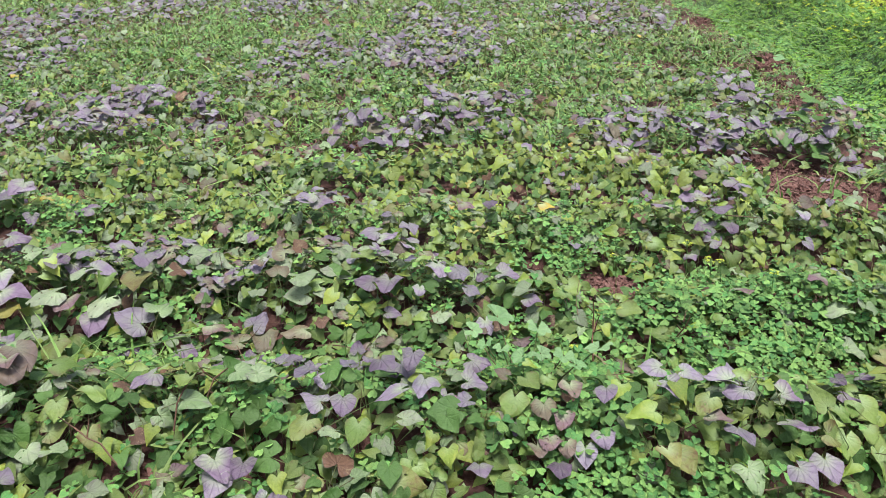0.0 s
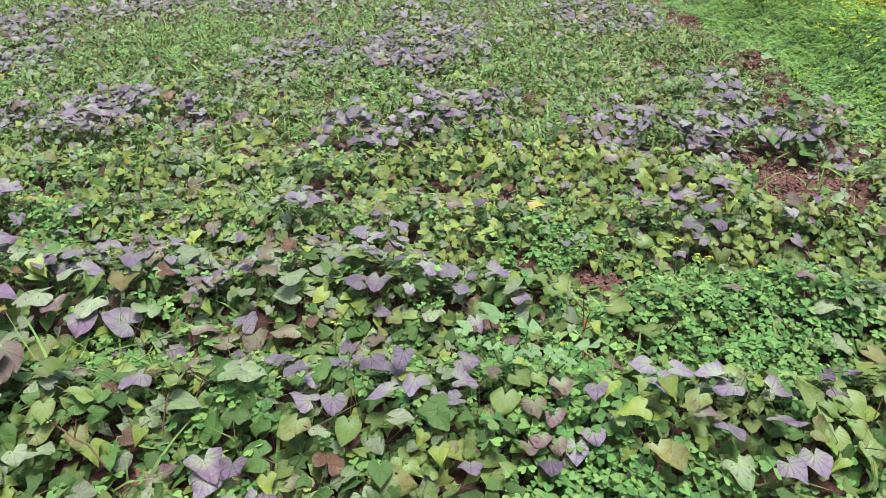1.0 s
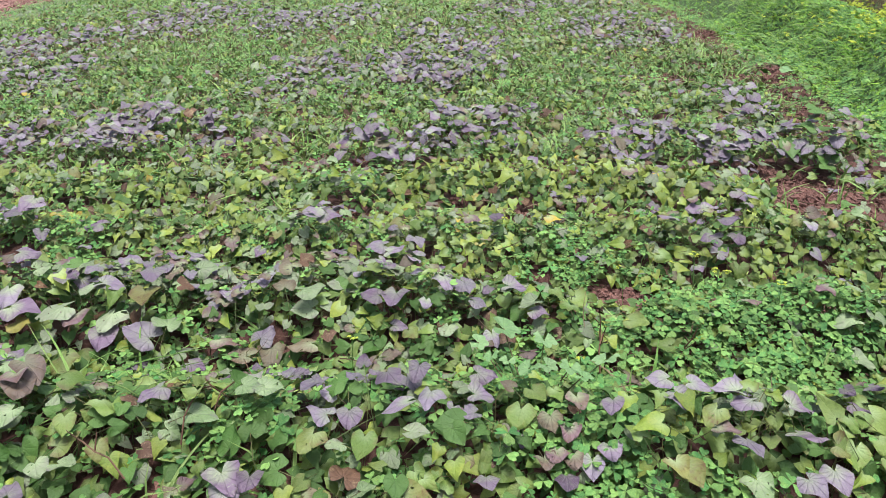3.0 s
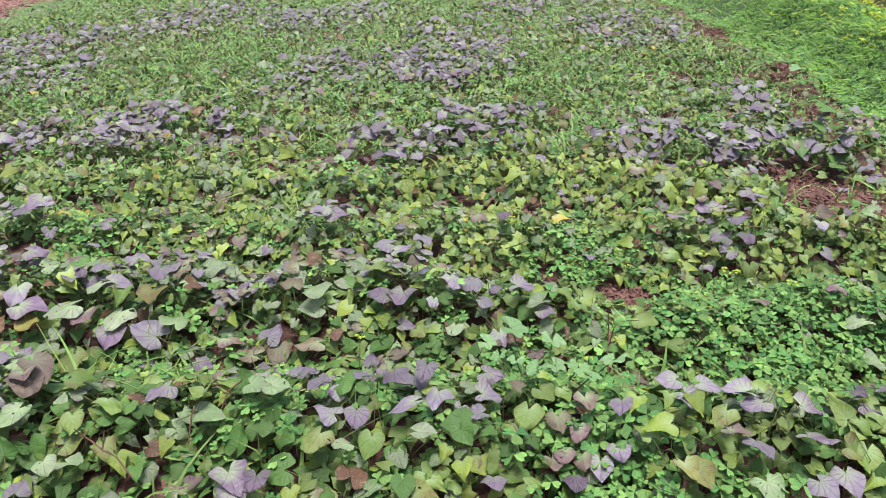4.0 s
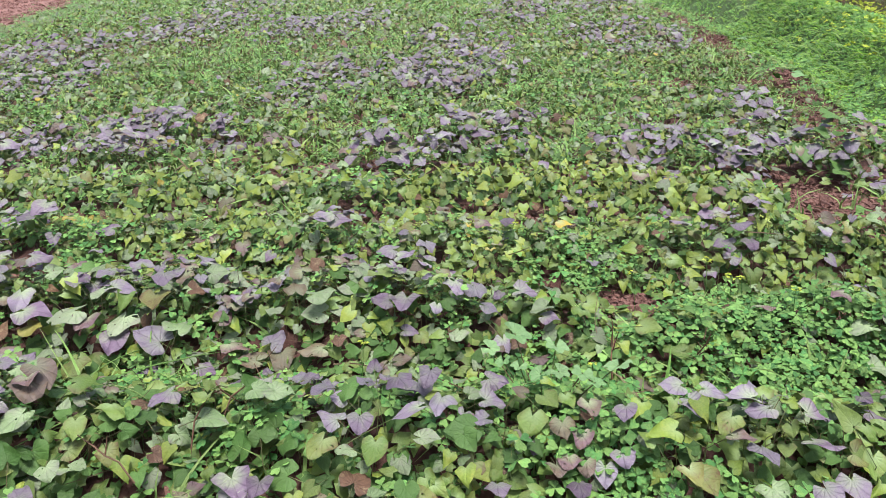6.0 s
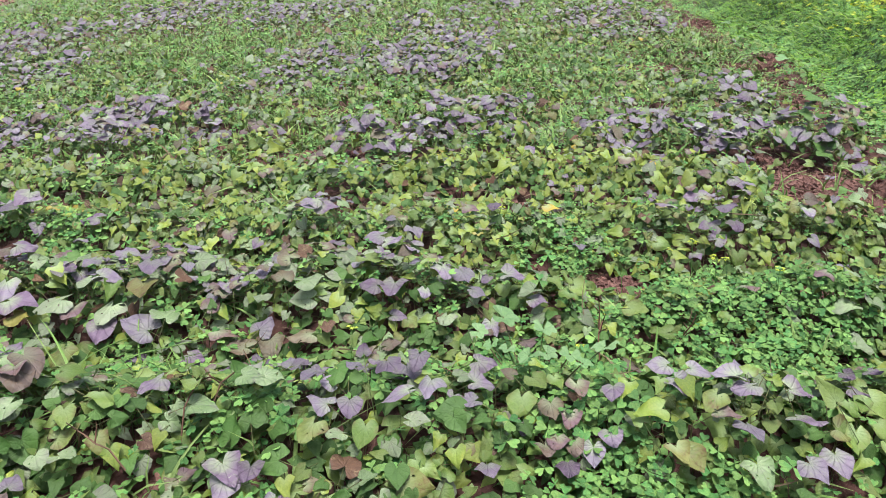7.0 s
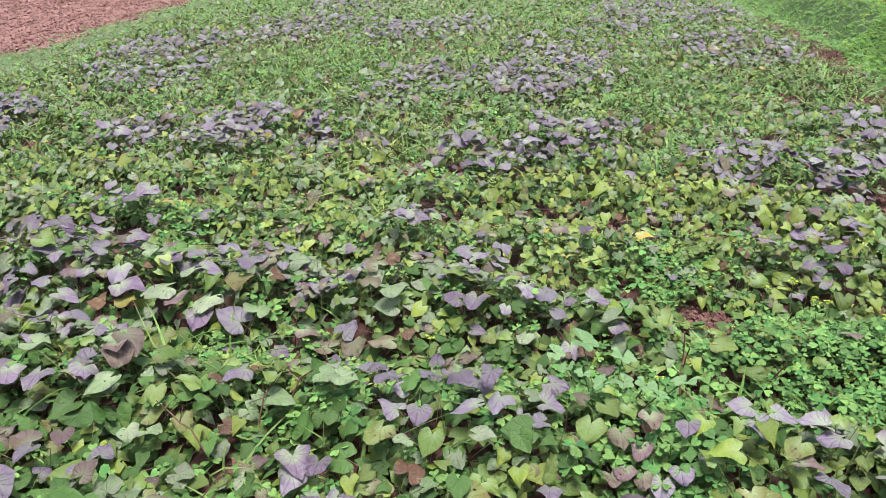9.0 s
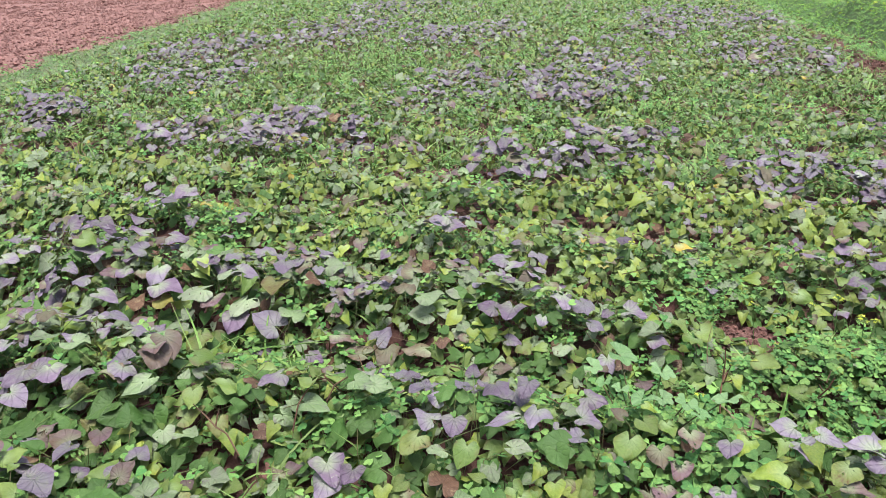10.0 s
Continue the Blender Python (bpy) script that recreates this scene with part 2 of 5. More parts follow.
PURPLE_MID = [
    (-2.28, 5.14, 0.34, 0.69, 0.95), (-2.88, 5.01, 0.16, 0.22, 0.9), (-1.66, 5.26, 0.2, 0.24, 0.85), (-0.51, 4.66, 0.17, 0.32, 0.9),
    (-0.12, 4.64, 0.17, 0.31, 0.75), (0.26, 5.37, 0.4, 0.29, 0.6), (0.28, 5.08, 0.19, 0.4, 0.5), (1.15, 4.65, 0.26, 0.25, 0.85),
    (1.75, 4.57, 0.23, 0.3, 0.8), (2.28, 4.54, 0.27, 0.44, 0.55), (2.23, 5.71, 0.24, 0.41, 0.7), (1.5, 5.56, 0.2, 0.3, 0.6),
    (-1.45, 6.51, 0.3, 0.36, 0.5), (-1.21, 7.54, 0.46, 0.71, 0.7), (-0.09, 7.53, 0.67, 0.77, 0.9), (-2.96, 5.1, 0.22, 0.41, 0.8),
    (-4.53, 5.64, 0.39, 0.41, 0.9), (-4.01, 4.68, 0.12, 0.33, 0.8), (-4.12, 7.4, 0.57, 0.99, 0.5), (-2.55, 3.87, 0.2, 0.15, 0.4),
]
PURPLE_FAR = [
    (-1.55, 11.77, 0.57, 1.47, 0.6), (-3.95, 10.91, 0.65, 1.13, 0.8), (-4.89, 8.88, 0.51, 0.87, 0.7), (-2.37, 11.33, 0.61, 1.2, 0.8),
    (0.31, 8.99, 0.42, 1.08, 0.65), (2.1, 9.83, 0.92, 1.15, 0.6), (-0.12, 9.93, 0.58, 0.79, 0.6), (0.89, 11.98, 0.52, 0.76, 0.8),
    (-4.97, 9.5, 0.8, 1.06, 0.8), (-4.04, 12.1, 0.88, 1.24, 0.7), (1.93, 14.58, 1.47, 2.14, 0.5), (-4.07, 15.69, 1.18, 1.68, 0.5),
]
SOIL = [
    (0.71, 2.98, 0.11, 0.1, 1), (0.4, 3.11, 0.03, 0.08, 0.9), (2.1, 4.04, 0.33, 0.48, 1.4), (-0.44, 2.34, 0.05, 0.07, 1),
    (-2.07, 3.29, 0.08, 0.11, 1), (-0.83, 1.81, 0.04, 0.05, 0.9), (-1.25, 3.57, 0.16, 0.09, 0.7), (-1.45, 5.08, 0.1, 0.15, 1),
    (-0.86, 4.73, 0.07, 0.17, 0.8), (-0.55, 4.76, 0.06, 0.19, 0.9), (2.68, 5.68, 0.14, 0.25, 0.9), (2.08, 7.32, 0.13, 0.27, 0.9),
    (3.15, 7.25, 0.21, 0.37, 0.8), (3.18, 9.69, 0.2, 0.37, 0.9), (-0.54, 3.85, 0.11, 0.08, 0.8), (0.05, 3.92, 0.05, 0.08, 0.7),
    (0.43, 3.83, 0.07, 0.08, 0.8), (0.99, 2.9, 0.08, 0.07, 0.7), (1.59, 2.83, 0.07, 0.1, 0.8),
]
SOIL_MORE = [
    (-1.61, 2.45, 0.07, 0.06, 0.8), (1.56, 5.68, 0.14, 0.19, 0.9), (-3.29, 10.1, 0.2, 0.36, 0.8), (-2.04, 3.29, 0.14, 0.14, 0.9),
    (-1.74, 2.39, 0.06, 0.07, 0.9), (-3.8, 4.97, 0.15, 0.18, 0.9), (-1.53, 5.04, 0.2, 0.19, 0.8), (1.91, 7.22, 0.2, 0.25, 0.8),
    (3.17, 9.76, 0.26, 0.33, 0.8), (-1.68, 2.66, 0.05, 0.12, 0.6), (1.97, 4.51, 0.08, 0.14, 0.9),
]
CLOVER = [
    (0.46, 1.64, 0.22, 0.16, 1), (0.75, 1.62, 0.12, 0.1, 0.8), (-0.55, 1.95, 0.14, 0.08, 0.8),
    (1.15, 2.52, 0.4, 0.33, 1), (0.43, 1.82, 0.17, 0.15, 0.9), (0.58, 3.14, 0.27, 0.2, 0.8), (0.32, 2.28, 0.28, 0.24, 0.65),
    (-0.6, 1.94, 0.08, 0.06, 0.7), (-0.62, 4.1, 0.26, 0.23, 0.7), (0.64, 1.73, 0.23, 0.05, 0.6), (-1.81, 3.31, 0.28, 0.19, 0.6),
    (-2.71, 7.98, 0.62, 0.97, 0.5), (1.7, 7.32, 0.49, 0.81, 0.5),
]
GRASS = [
    (-2.63, 8.41, 0.77, 1.42, 0.9), (-1.05, 2.29, 0.27, 0.2, 0.5), (1.21, 2.52, 0.26, 0.23, 0.2), (2.86, 6.37, 0.39, 1.29, 0.9),
    (-0.98, 5.49, 0.51, 0.56, 0.4), (-2.29, 4.72, 0.49, 0.55, 0.4), (3.01, 8.57, 0.44, 0.99, 0.8), (0.72, 7.39, 0.48, 0.83, 0.5),
    (-0.97, 3.74, 0.22, 0.32, 0.4),
]
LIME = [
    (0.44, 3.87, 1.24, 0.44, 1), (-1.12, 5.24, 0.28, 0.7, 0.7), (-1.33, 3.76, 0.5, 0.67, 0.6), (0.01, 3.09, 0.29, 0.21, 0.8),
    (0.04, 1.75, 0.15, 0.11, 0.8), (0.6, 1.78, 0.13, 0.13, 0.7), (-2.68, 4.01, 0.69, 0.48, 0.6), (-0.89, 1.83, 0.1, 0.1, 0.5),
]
SHOWN_FRONT = [
    (-0.15, 1.98, 0.099, 300, "P"), (-0.08, 2.06, 0.082, 260, "P"), (-0.05, 1.92, 0.104, 250, "P"), (-0.14, 1.91, 0.107, 190, "P"),
    (0.12, 1.98, 0.093, 0, "P"), (-0.36, 1.89, 0.092, 160, "P"), (-0.27, 1.88, 0.097, 270, "P"), (-0.39, 1.96, 0.084, 240, "P"),
    (-0.57, 2.06, 0.080, 60, "W"), (-0.56, 1.98, 0.094, 340, "L"), (-0.49, 1.97, 0.102, 350, "L"), (-0.07, 1.83, 0.076, 0, "L"),
    (-0.22, 1.81, 0.089, 270, "G"), (-0.31, 1.81, 0.077, 180, "L"), (-0.38, 1.81, 0.106, 240, "O"), (-0.58, 1.72, 0.124, 300, "P"),
]
SHOWN_SECOND = [
    (-0.52, 1.71, 0.084, 270, "P"), (-0.59, 1.67, 0.102, 260, "P"), (-0.76, 2.45, 0.128, 170, "M"), (-0.63, 2.46, 0.118, 280, "M"),
    (-0.53, 2.49, 0.122, 180, "M"), (-0.43, 2.50, 0.071, 270, "B"), (-0.66, 2.53, 0.107, 60, "P"), (-0.79, 2.50, 0.112, 350, "M"),
    (-0.19, 2.59, 0.129, 260, "P"), (-0.28, 2.62, 0.096, 160, "P"), (-0.07, 2.56, 0.066, 270, "P"), (0.08, 2.63, 0.110, 280, "P"),
    (0.14, 2.59, 0.096, 0, "P"), (0.27, 2.63, 0.105, 350, "P"),
]
SHOWN_LEFT = [
    (0.35, 2.55, 0.083, 350, "P"), (-0.00, 2.48, 0.089, 250, "L"), (-0.49, 2.64, 0.129, 10, "L"), (-0.68, 2.59, 0.091, 270, "L"),
    (-1.53, 2.50, 0.104, 340, "Y"), (-1.45, 2.54, 0.154, 200, "L"), (-1.36, 2.52, 0.116, 270, "M"), (-1.25, 2.54, 0.141, 250, "L"),
    (-1.26, 2.49, 0.141, 270, "P"), (-1.13, 2.51, 0.149, 160, "P"), (-1.01, 2.55, 0.128, 80, "L"), (-1.33, 2.62, 0.113, 260, "L"),
    (-1.24, 2.62, 0.107, 270, "G"), (-1.12, 2.60, 0.131, 280, "O"), (-1.11, 2.67, 0.114, 270, "P"),
]
SHOWN_SIDE = [
    (-1.26, 2.67, 0.117, 0, "P"), (-0.98, 2.47, 0.096, 160, "L"), (-0.89, 2.40, 0.098, 330, "P"), (-1.35, 2.36, 0.125, 260, "O"),
    (-1.22, 2.04, 0.124, 330, "M"), (-1.23, 1.97, 0.123, 300, "M"), (-1.30, 1.89, 0.106, 300, "P"), (-1.25, 1.88, 0.114, 240, "L"),
    (-0.73, 1.97, 0.109, 270, "G"), (-0.70, 1.94, 0.105, 0, "L"), (-1.54, 2.55, 0.143, 0, "P"), (-1.66, 2.49, 0.102, 300, "B"),
    (-1.63, 2.59, 0.127, 270, "P"), (0.63, 2.04, 0.099, 180, "P"),
]
SHOWN_RIGHT = [
    (0.66, 1.89, 0.081, 300, "P"), (0.78, 1.91, 0.103, 170, "P"), (0.81, 1.86, 0.091, 180, "P"), (0.97, 1.83, 0.107, 0, "P"),
    (0.95, 1.75, 0.105, 300, "P"), (0.81, 1.75, 0.096, 280, "P"), (0.76, 1.79, 0.086, 340, "M"), (0.81, 1.66, 0.098, 280, "L"),
    (1.02, 1.69, 0.096, 270, "P"), (0.95, 1.66, 0.086, 300, "P"), (0.47, 1.89, 0.078, 260, "P"), (0.30, 1.88, 0.088, 270, "M"),
    (0.35, 1.85, 0.075, 270, "M"), (0.28, 1.78, 0.078, 290, "M"),
]
SHOWN_MIDDLE = [
    (0.35, 1.79, 0.068, 260, "M"), (0.33, 1.74, 0.083, 270, "P"), (0.11, 1.72, 0.084, 270, "P"), (0.62, 1.73, 0.088, 280, "O"),
    (0.52, 1.81, 0.077, 120, "G"), (-0.64, 3.32, 0.130, 160, "P"), (-0.52, 3.32, 0.120, 0, "P"), (-0.61, 3.33, 0.116, 180, "P"),
    (-0.12, 3.17, 0.100, 300, "P"), (-0.32, 3.18, 0.115, 180, "P"), (-0.50, 3.20, 0.098, 180, "P"), (-0.22, 3.12, 0.104, 350, "P"),
    (0.23, 3.30, 0.093, 270, "P"), (0.60, 3.13, 0.071, 270, "P"), (1.30, 3.76, 0.143, 180, "P"),
]
SHOWN_BACK = [
    (1.38, 3.75, 0.106, 0, "P"), (0.98, 3.23, 0.105, 180, "P"), (1.25, 3.17, 0.111, 340, "P"), (1.09, 3.05, 0.078, 270, "P"),
    (1.27, 3.11, 0.094, 270, "P"), (-2.04, 3.39, 0.142, 170, "P"), (-1.97, 3.43, 0.127, 260, "P"), (-2.00, 3.25, 0.102, 260, "P"),
    (-2.21, 3.34, 0.145, 180, "P"), (-1.94, 3.44, 0.110, 0, "P"), (-1.65, 3.35, 0.122, 170, "P"), (-1.68, 3.26, 0.081, 260, "P"),
    (-1.86, 3.42, 0.079, 270, "Y"), (0.51, 3.35, 0.090, 350, "Y"), (0.15, 3.12, 0.059, 270, "Y"), (-0.12, 2.50, 0.074, 300, "O"),
]
ROW_LEFT = [
    (-2.73, 5.44, 0.123, 270, "M"), (-2.58, 5.38, 0.111, 280, "P"), (-3.03, 6.02, 0.143, 180, "P"), (-2.65, 5.55, 0.104, 0, "P"),
    (-2.36, 5.42, 0.164, 190, "P"), (-2.20, 5.35, 0.155, 180, "P"), (-2.19, 5.50, 0.134, 270, "P"), (-2.28, 5.36, 0.153, 180, "P"),
    (-2.11, 5.41, 0.121, 270, "P"), (-2.31, 4.82, 0.082, 0, "P"), (-2.36, 4.73, 0.089, 260, "P"), (-2.12, 4.76, 0.161, 350, "P"),
    (-2.18, 4.71, 0.108, 180, "P"), (-2.06, 4.83, 0.118, 0, "P"), (-1.90, 4.80, 0.082, 270, "M"), (-1.89, 5.47, 0.121, 270, "B"),
]
ROW_RIGHT = [
    (-1.78, 5.31, 0.103, 300, "B"), (-1.65, 5.34, 0.116, 340, "P"), (-1.54, 5.23, 0.122, 270, "P"), (-1.73, 5.40, 0.120, 0, "P"),
    (1.42, 4.58, 0.133, 260, "P"), (1.63, 4.60, 0.128, 0, "P"), (1.72, 4.55, 0.112, 180, "P"), (1.77, 4.51, 0.135, 300, "P"),
    (1.81, 4.46, 0.089, 280, "M"), (1.84, 4.56, 0.105, 0, "P"), (1.97, 4.58, 0.161, 350, "P"), (1.98, 4.49, 0.117, 330, "L"),
    (1.56, 5.22, 0.101, 0, "P"), (1.46, 4.61, 0.095, 270, "P"), (1.30, 4.61, 0.096, 180, "P"), (1.24, 4.61, 0.085, 270, "P"),
]
SHOWN_EDGE = [
    (-1.24, 1.98, 0.096, 300, "M"), (-1.32, 1.89, 0.093, 340, "M"), (-1.46, 1.87, 0.104, 270, "P"), (-1.56, 1.88, 0.119, 300, "P"),
    (-1.30, 1.74, 0.080, 300, "M"), (-1.33, 1.62, 0.081, 260, "P"), (-1.47, 1.67, 0.062, 0, "P"), (-1.22, 1.42, 0.097, 330, "P"),
    (-1.65, 1.83, 0.101, 340, "P"), (-1.79, 2.50, 0.120, 0, "P"), (-1.96, 2.56, 0.119, 180, "P"), (-2.39, 2.69, 0.121, 0, "P"),
    (-2.26, 2.69, 0.118, 340, "P"), (-2.32, 3.24, 0.102, 260, "P"), (-1.72, 2.04, 0.123, 160, "L"), (-1.49, 1.97, 0.114, 350, "L"),
    (-1.12, 1.78, 0.088, 300, "L"), (-1.04, 1.79, 0.087, 340, "L"),
]
ROW_MIDDLE = [
    (2.12, 4.56, 0.155, 270, "D"), (2.23, 4.61, 0.143, 300, "D"), (2.24, 4.48, 0.150, 180, "D"), (2.34, 4.55, 0.144, 270, "D"),
    (2.30, 4.65, 0.155, 0, "D"), (2.31, 4.39, 0.132, 300, "D"), (2.40, 4.78, 0.139, 340, "P"), (2.35, 4.47, 0.130, 0, "P"),
    (-0.63, 4.73, 0.098, 180, "P"), (-0.52, 4.70, 0.139, 0, "P"), (-0.58, 4.52, 0.079, 270, "P"), (-0.44, 4.73, 0.095, 180, "P"),
    (-0.48, 4.70, 0.124, 260, "P"), (-0.38, 4.68, 0.101, 0, "P"), (-0.28, 4.66, 0.100, 0, "P"), (-0.02, 4.44, 0.104, 270, "P"),
    (-0.07, 4.64, 0.108, 0, "P"), (0.26, 4.77, 0.107, 0, "P"), (0.36, 4.76, 0.107, 300, "P"), (-0.08, 5.38, 0.126, 180, "P"),
]
MALLOW = [(0.2, 2.37, 0.105), (0.11, 2.28, 0.07), (0.33, 2.29, 0.082), (0.32, 2.14, 0.066), (0.26, 2.11, 0.07), (0.51, 2.17, 0.09), (0.2, 2.17, 0.055), (0.37, 2.02, 0.065), (0.4, 1.98, 0.06), (0.15, 2.2, 0.055)]
FLOWERS = [(-0.32, 2.29), (0.45, 2.26), (1.02, 2.88), (1.06, 2.85), (1.12, 2.76), (0.22, 3.23), (0.72, 3.73), (1.23, 2.57), (0.73, 2.85), (1.11, 2.8), (-2.85, 7.7), (-2.85, 7.39), (0.95, 3.01), (1.05, 2.7), (2.18, 9.32)]
TUFTS = [(-2.36, 4.12, 5, 0.3), (-1.27, 2.15, 6, 0.26), (-1.19, 2.18, 6, 0.28), (-1.06, 2.38, 7, 0.22), (-1.01, 2.46, 7, 0.22), (0.96, 2.29, 3, 0.34), (1.5, 2.71, 5, 0.24), (1.01, 2.32, 2, 0.36), (-0.78, 1.76, 4, 0.25), (-0.4, 2.12, 3, 0.16), (-0.42, 1.76, 2, 0.3), (-1.43, 2.03, 5, 0.24), (0.11, 3.06, 4, 0.22), (-0.57, 3.37, 3, 0.2), (1.95, 3.47, 5, 0.3), (1.84, 3.62, 6, 0.28), (-2.75, 4.56, 5, 0.26), (-1.84, 4.11, 4, 0.24), (-0.81, 2.12, 4, 0.2), (-1.1, 2.15, 6, 0.22)]
DRY_STALKS = [(0.56, 2.46, 0.2, 0.02), (0.84, 2.41, 0.2, 0.03), (-0.69, 2.01, 0.14, 0.05)]
SHOWN_GREEN = [
    (0.71, 2.53, 0.096, 330, "G"), (0.76, 2.44, 0.098, 170, "G"), (0.52, 2.68, 0.104, 300, "G"), (0.45, 2.55, 0.092, 250, "G"),
    (0.59, 2.44, 0.078, 280, "T"), (0.53, 2.43, 0.088, 210, "D"), (0.42, 2.41, 0.084, 320, "G"), (0.30, 2.58, 0.100, 200, "L"),
    (0.31, 2.42, 0.088, 350, "M"), (0.63, 2.62, 0.084, 230, "G"), (0.85, 2.57, 0.080, 300, "D"), (0.13, 2.06, 0.092, 340, "P"),
]
SHOWN_GOLD = [
    (0.67, 1.88, 0.078, 280, "T"), (0.60, 1.90, 0.072, 250, "G"), (0.65, 1.72, 0.098, 285, "O"), (0.72, 1.83, 0.086, 220, "O"),
    (0.51, 1.91, 0.074, 240, "T"), (0.38, 1.91, 0.080, 280, "M"), (0.30, 1.80, 0.078, 250, "M"), (1.42, 2.48, 0.104, 180, "L"),
    (1.53, 2.46, 0.098, 270, "L"), (1.45, 2.35, 0.102, 330, "L"), (1.36, 2.56, 0.094, 200, "M"), (1.55, 2.32, 0.090, 300, "O"),
]
SHOWN = [SHOWN_GREEN, SHOWN_GOLD, SHOWN_FRONT, SHOWN_SECOND, SHOWN_LEFT, SHOWN_SIDE, SHOWN_RIGHT, SHOWN_MIDDLE, SHOWN_BACK, SHOWN_EDGE]
BARE_RUNNERS = [(-0.68, 2.02, 0.34, 62), (-0.58, 2.06, 0.26, 20), (-1.0, 1.85, 0.3, 140), (0.55, 2.4, 0.24, 80)]
SHOWN_ROWS = [ROW_LEFT, ROW_RIGHT, ROW_MIDDLE]

TALL = [(2.45, 4.75, 0.33, 0.22, 1.0), (1.87, 4.85, 0.3, 0.2, 0.7), (1.2, 4.9, 0.3, 0.2, 0.6), (-2.4, 5.35, 0.4, 0.35, 0.2), (0.5, 4.15, 1.25, 0.22, 0.6), (-0.5, 4.9, 0.2, 0.25, 0.6), (2.35, 6.0, 0.26, 0.4, 0.25), (-0.6, 3.5, 0.2, 0.15, 0.4)]
LOW = [(0.72, 2.72, 0.32, 0.26, 1.3), (-0.43, 2.16, 0.13, 0.12, 0.8), (2.1, 3.55, 0.35, 0.3, 0.7), (1.5, 5.35, 0.25, 0.25, 0.7)]
FADING = [(0.0, 3.2, 0.35, 0.2, 0.3), (0.06, 3.95, 0.14, 0.18, 0.55), (-0.85, 4.5, 0.22, 0.2, 0.35), (0.2, 2.3, 0.16, 0.14, 0.3), (-1.8, 3.5, 0.22, 0.14, 0.8), (0.9, 7.6, 0.25, 0.4, 0.5), (-1.6, 4.3, 0.3, 0.2, 0.4)]
FULL = [(-1.8, 2.55, 0.65, 0.45, 1.0), (-1.5, 1.75, 0.65, 0.35, 0.9), (-0.3, 1.75, 0.6, 0.2, 0.8), (0.85, 1.75, 0.35, 0.2, 0.9), (-0.35, 2.92, 0.5, 0.2, 1.0), (0.0, 3.15, 0.5, 0.18, 0.8), (-1.1, 3.0, 0.5, 0.2, 0.8), (1.4, 3.2, 0.5, 0.24, 0.8), (-1.78, 2.68, 0.34, 0.2, 1.0), (-1.5, 1.75, 0.3, 0.2, 0.7)]
PALE = [(-0.45, 2.88, 0.4, 0.22, 0.8), (-1.05, 2.75, 0.35, 0.2, 0.6), (0.3, 2.76, 0.35, 0.14, 0.5), (-1.7, 2.6, 0.5, 0.3, 0.6), (1.5, 2.75, 0.3, 0.2, 0.6), (-0.6, 1.75, 0.4, 0.2, 0.12)]
SOIL_MARGIN = [(2.72, 5.62, 0.24, 0.32, 1.3), (2.9, 6.35, 0.2, 0.3, 0.8), (2.98, 7.2, 0.32, 0.3, 1.2), (2.6, 7.85, 0.26, 0.22, 0.9), (3.0, 8.7, 0.2, 0.3, 0.6), (2.08, 7.3, 0.22, 0.3, 1.2), (1.6, 5.68, 0.2, 0.2, 1.1)]
SOIL_FAR = [(0.72, 2.93, 0.15, 0.15, 1.3), (0.42, 3.05, 0.06, 0.12, 1.0), (3.2, 9.92, 0.29, 0.29, 1), (2.88, 9.09, 0.08, 0.2, 0.9), (2.62, 7.81, 0.08, 0.2, 0.9), (2.14, 6.68, 0.07, 0.16, 0.9), (0.96, 5.66, 0.07, 0.09, 0.8), (0.43, 7.22, 0.09, 0.21, 1), (-0.75, 5.94, 0.09, 0.28, 0.6),
    (-1.1, 5.99, 0.21, 0.14, 0.5), (-0.92, 4.85, 0.11, 0.13, 0.9), (0.07, 6.42, 0.06, 0.16, 0.7), (1.26, 11.35, 0.08, 0.31, 0.8), (-1.66, 8.29, 0.08, 0.35, 0.8), (1.95, 8.1, 0.09, 0.2, 0.8)]
BARE = [SOIL, SOIL_MORE, SOIL_MARGIN, SOIL_FAR]
PURPLE = [PURPLE_NEAR, PURPLE_MID, PURPLE_FAR]
rng = np.random.default_rng(7)
ROW, TILT, FIRST = 0.69, 0.05, 2.0


def ridge(x, y):
    """1 on a planting ridge, 0 in a furrow."""
    return 0.5 + 0.5 * np.cos(2 * np.pi * (y + TILT * x - FIRST) / ROW)


def patches(tables, x, y, soft=0.55):
    best = np.zeros(np.shape(x))
    for cx, cy, hx, hy, strength in (p for t in tables for p in t):
        d = np.sqrt(((x - cx) / hx) ** 2 + ((y - cy) / hy) ** 2)
        best = np.maximum(best, strength * np.clip((1.2 - d) / soft, 0, 1))
    return best


def right_edge(y):
    return np.interp(y, [-40, 3, 4.2, 5.1, 6.2, 7.1, 8.1, 10.1, 12.5, 60], [2.0, 2.84, 2.96, 3.05, 3.25, 3.43, 3.53, 3.65, 3.76, 4.2])


def left_edge(y):
    return -5.8 - 0.2 * (y - 6.3)


def turf_edge(y):
    """How far the grass strip reaches out from the field's edge."""
    return 0.52 + 0.12 * np.sin(y * 2.3) + 0.10 * np.sin(y * 5.1 + 1.0) + 0.05 * np.sin(y * 11.7)


def step(a, b, v):
    t = np.clip((v - a) / (b - a), 0, 1)
    return t * t * (3 - 2 * t)


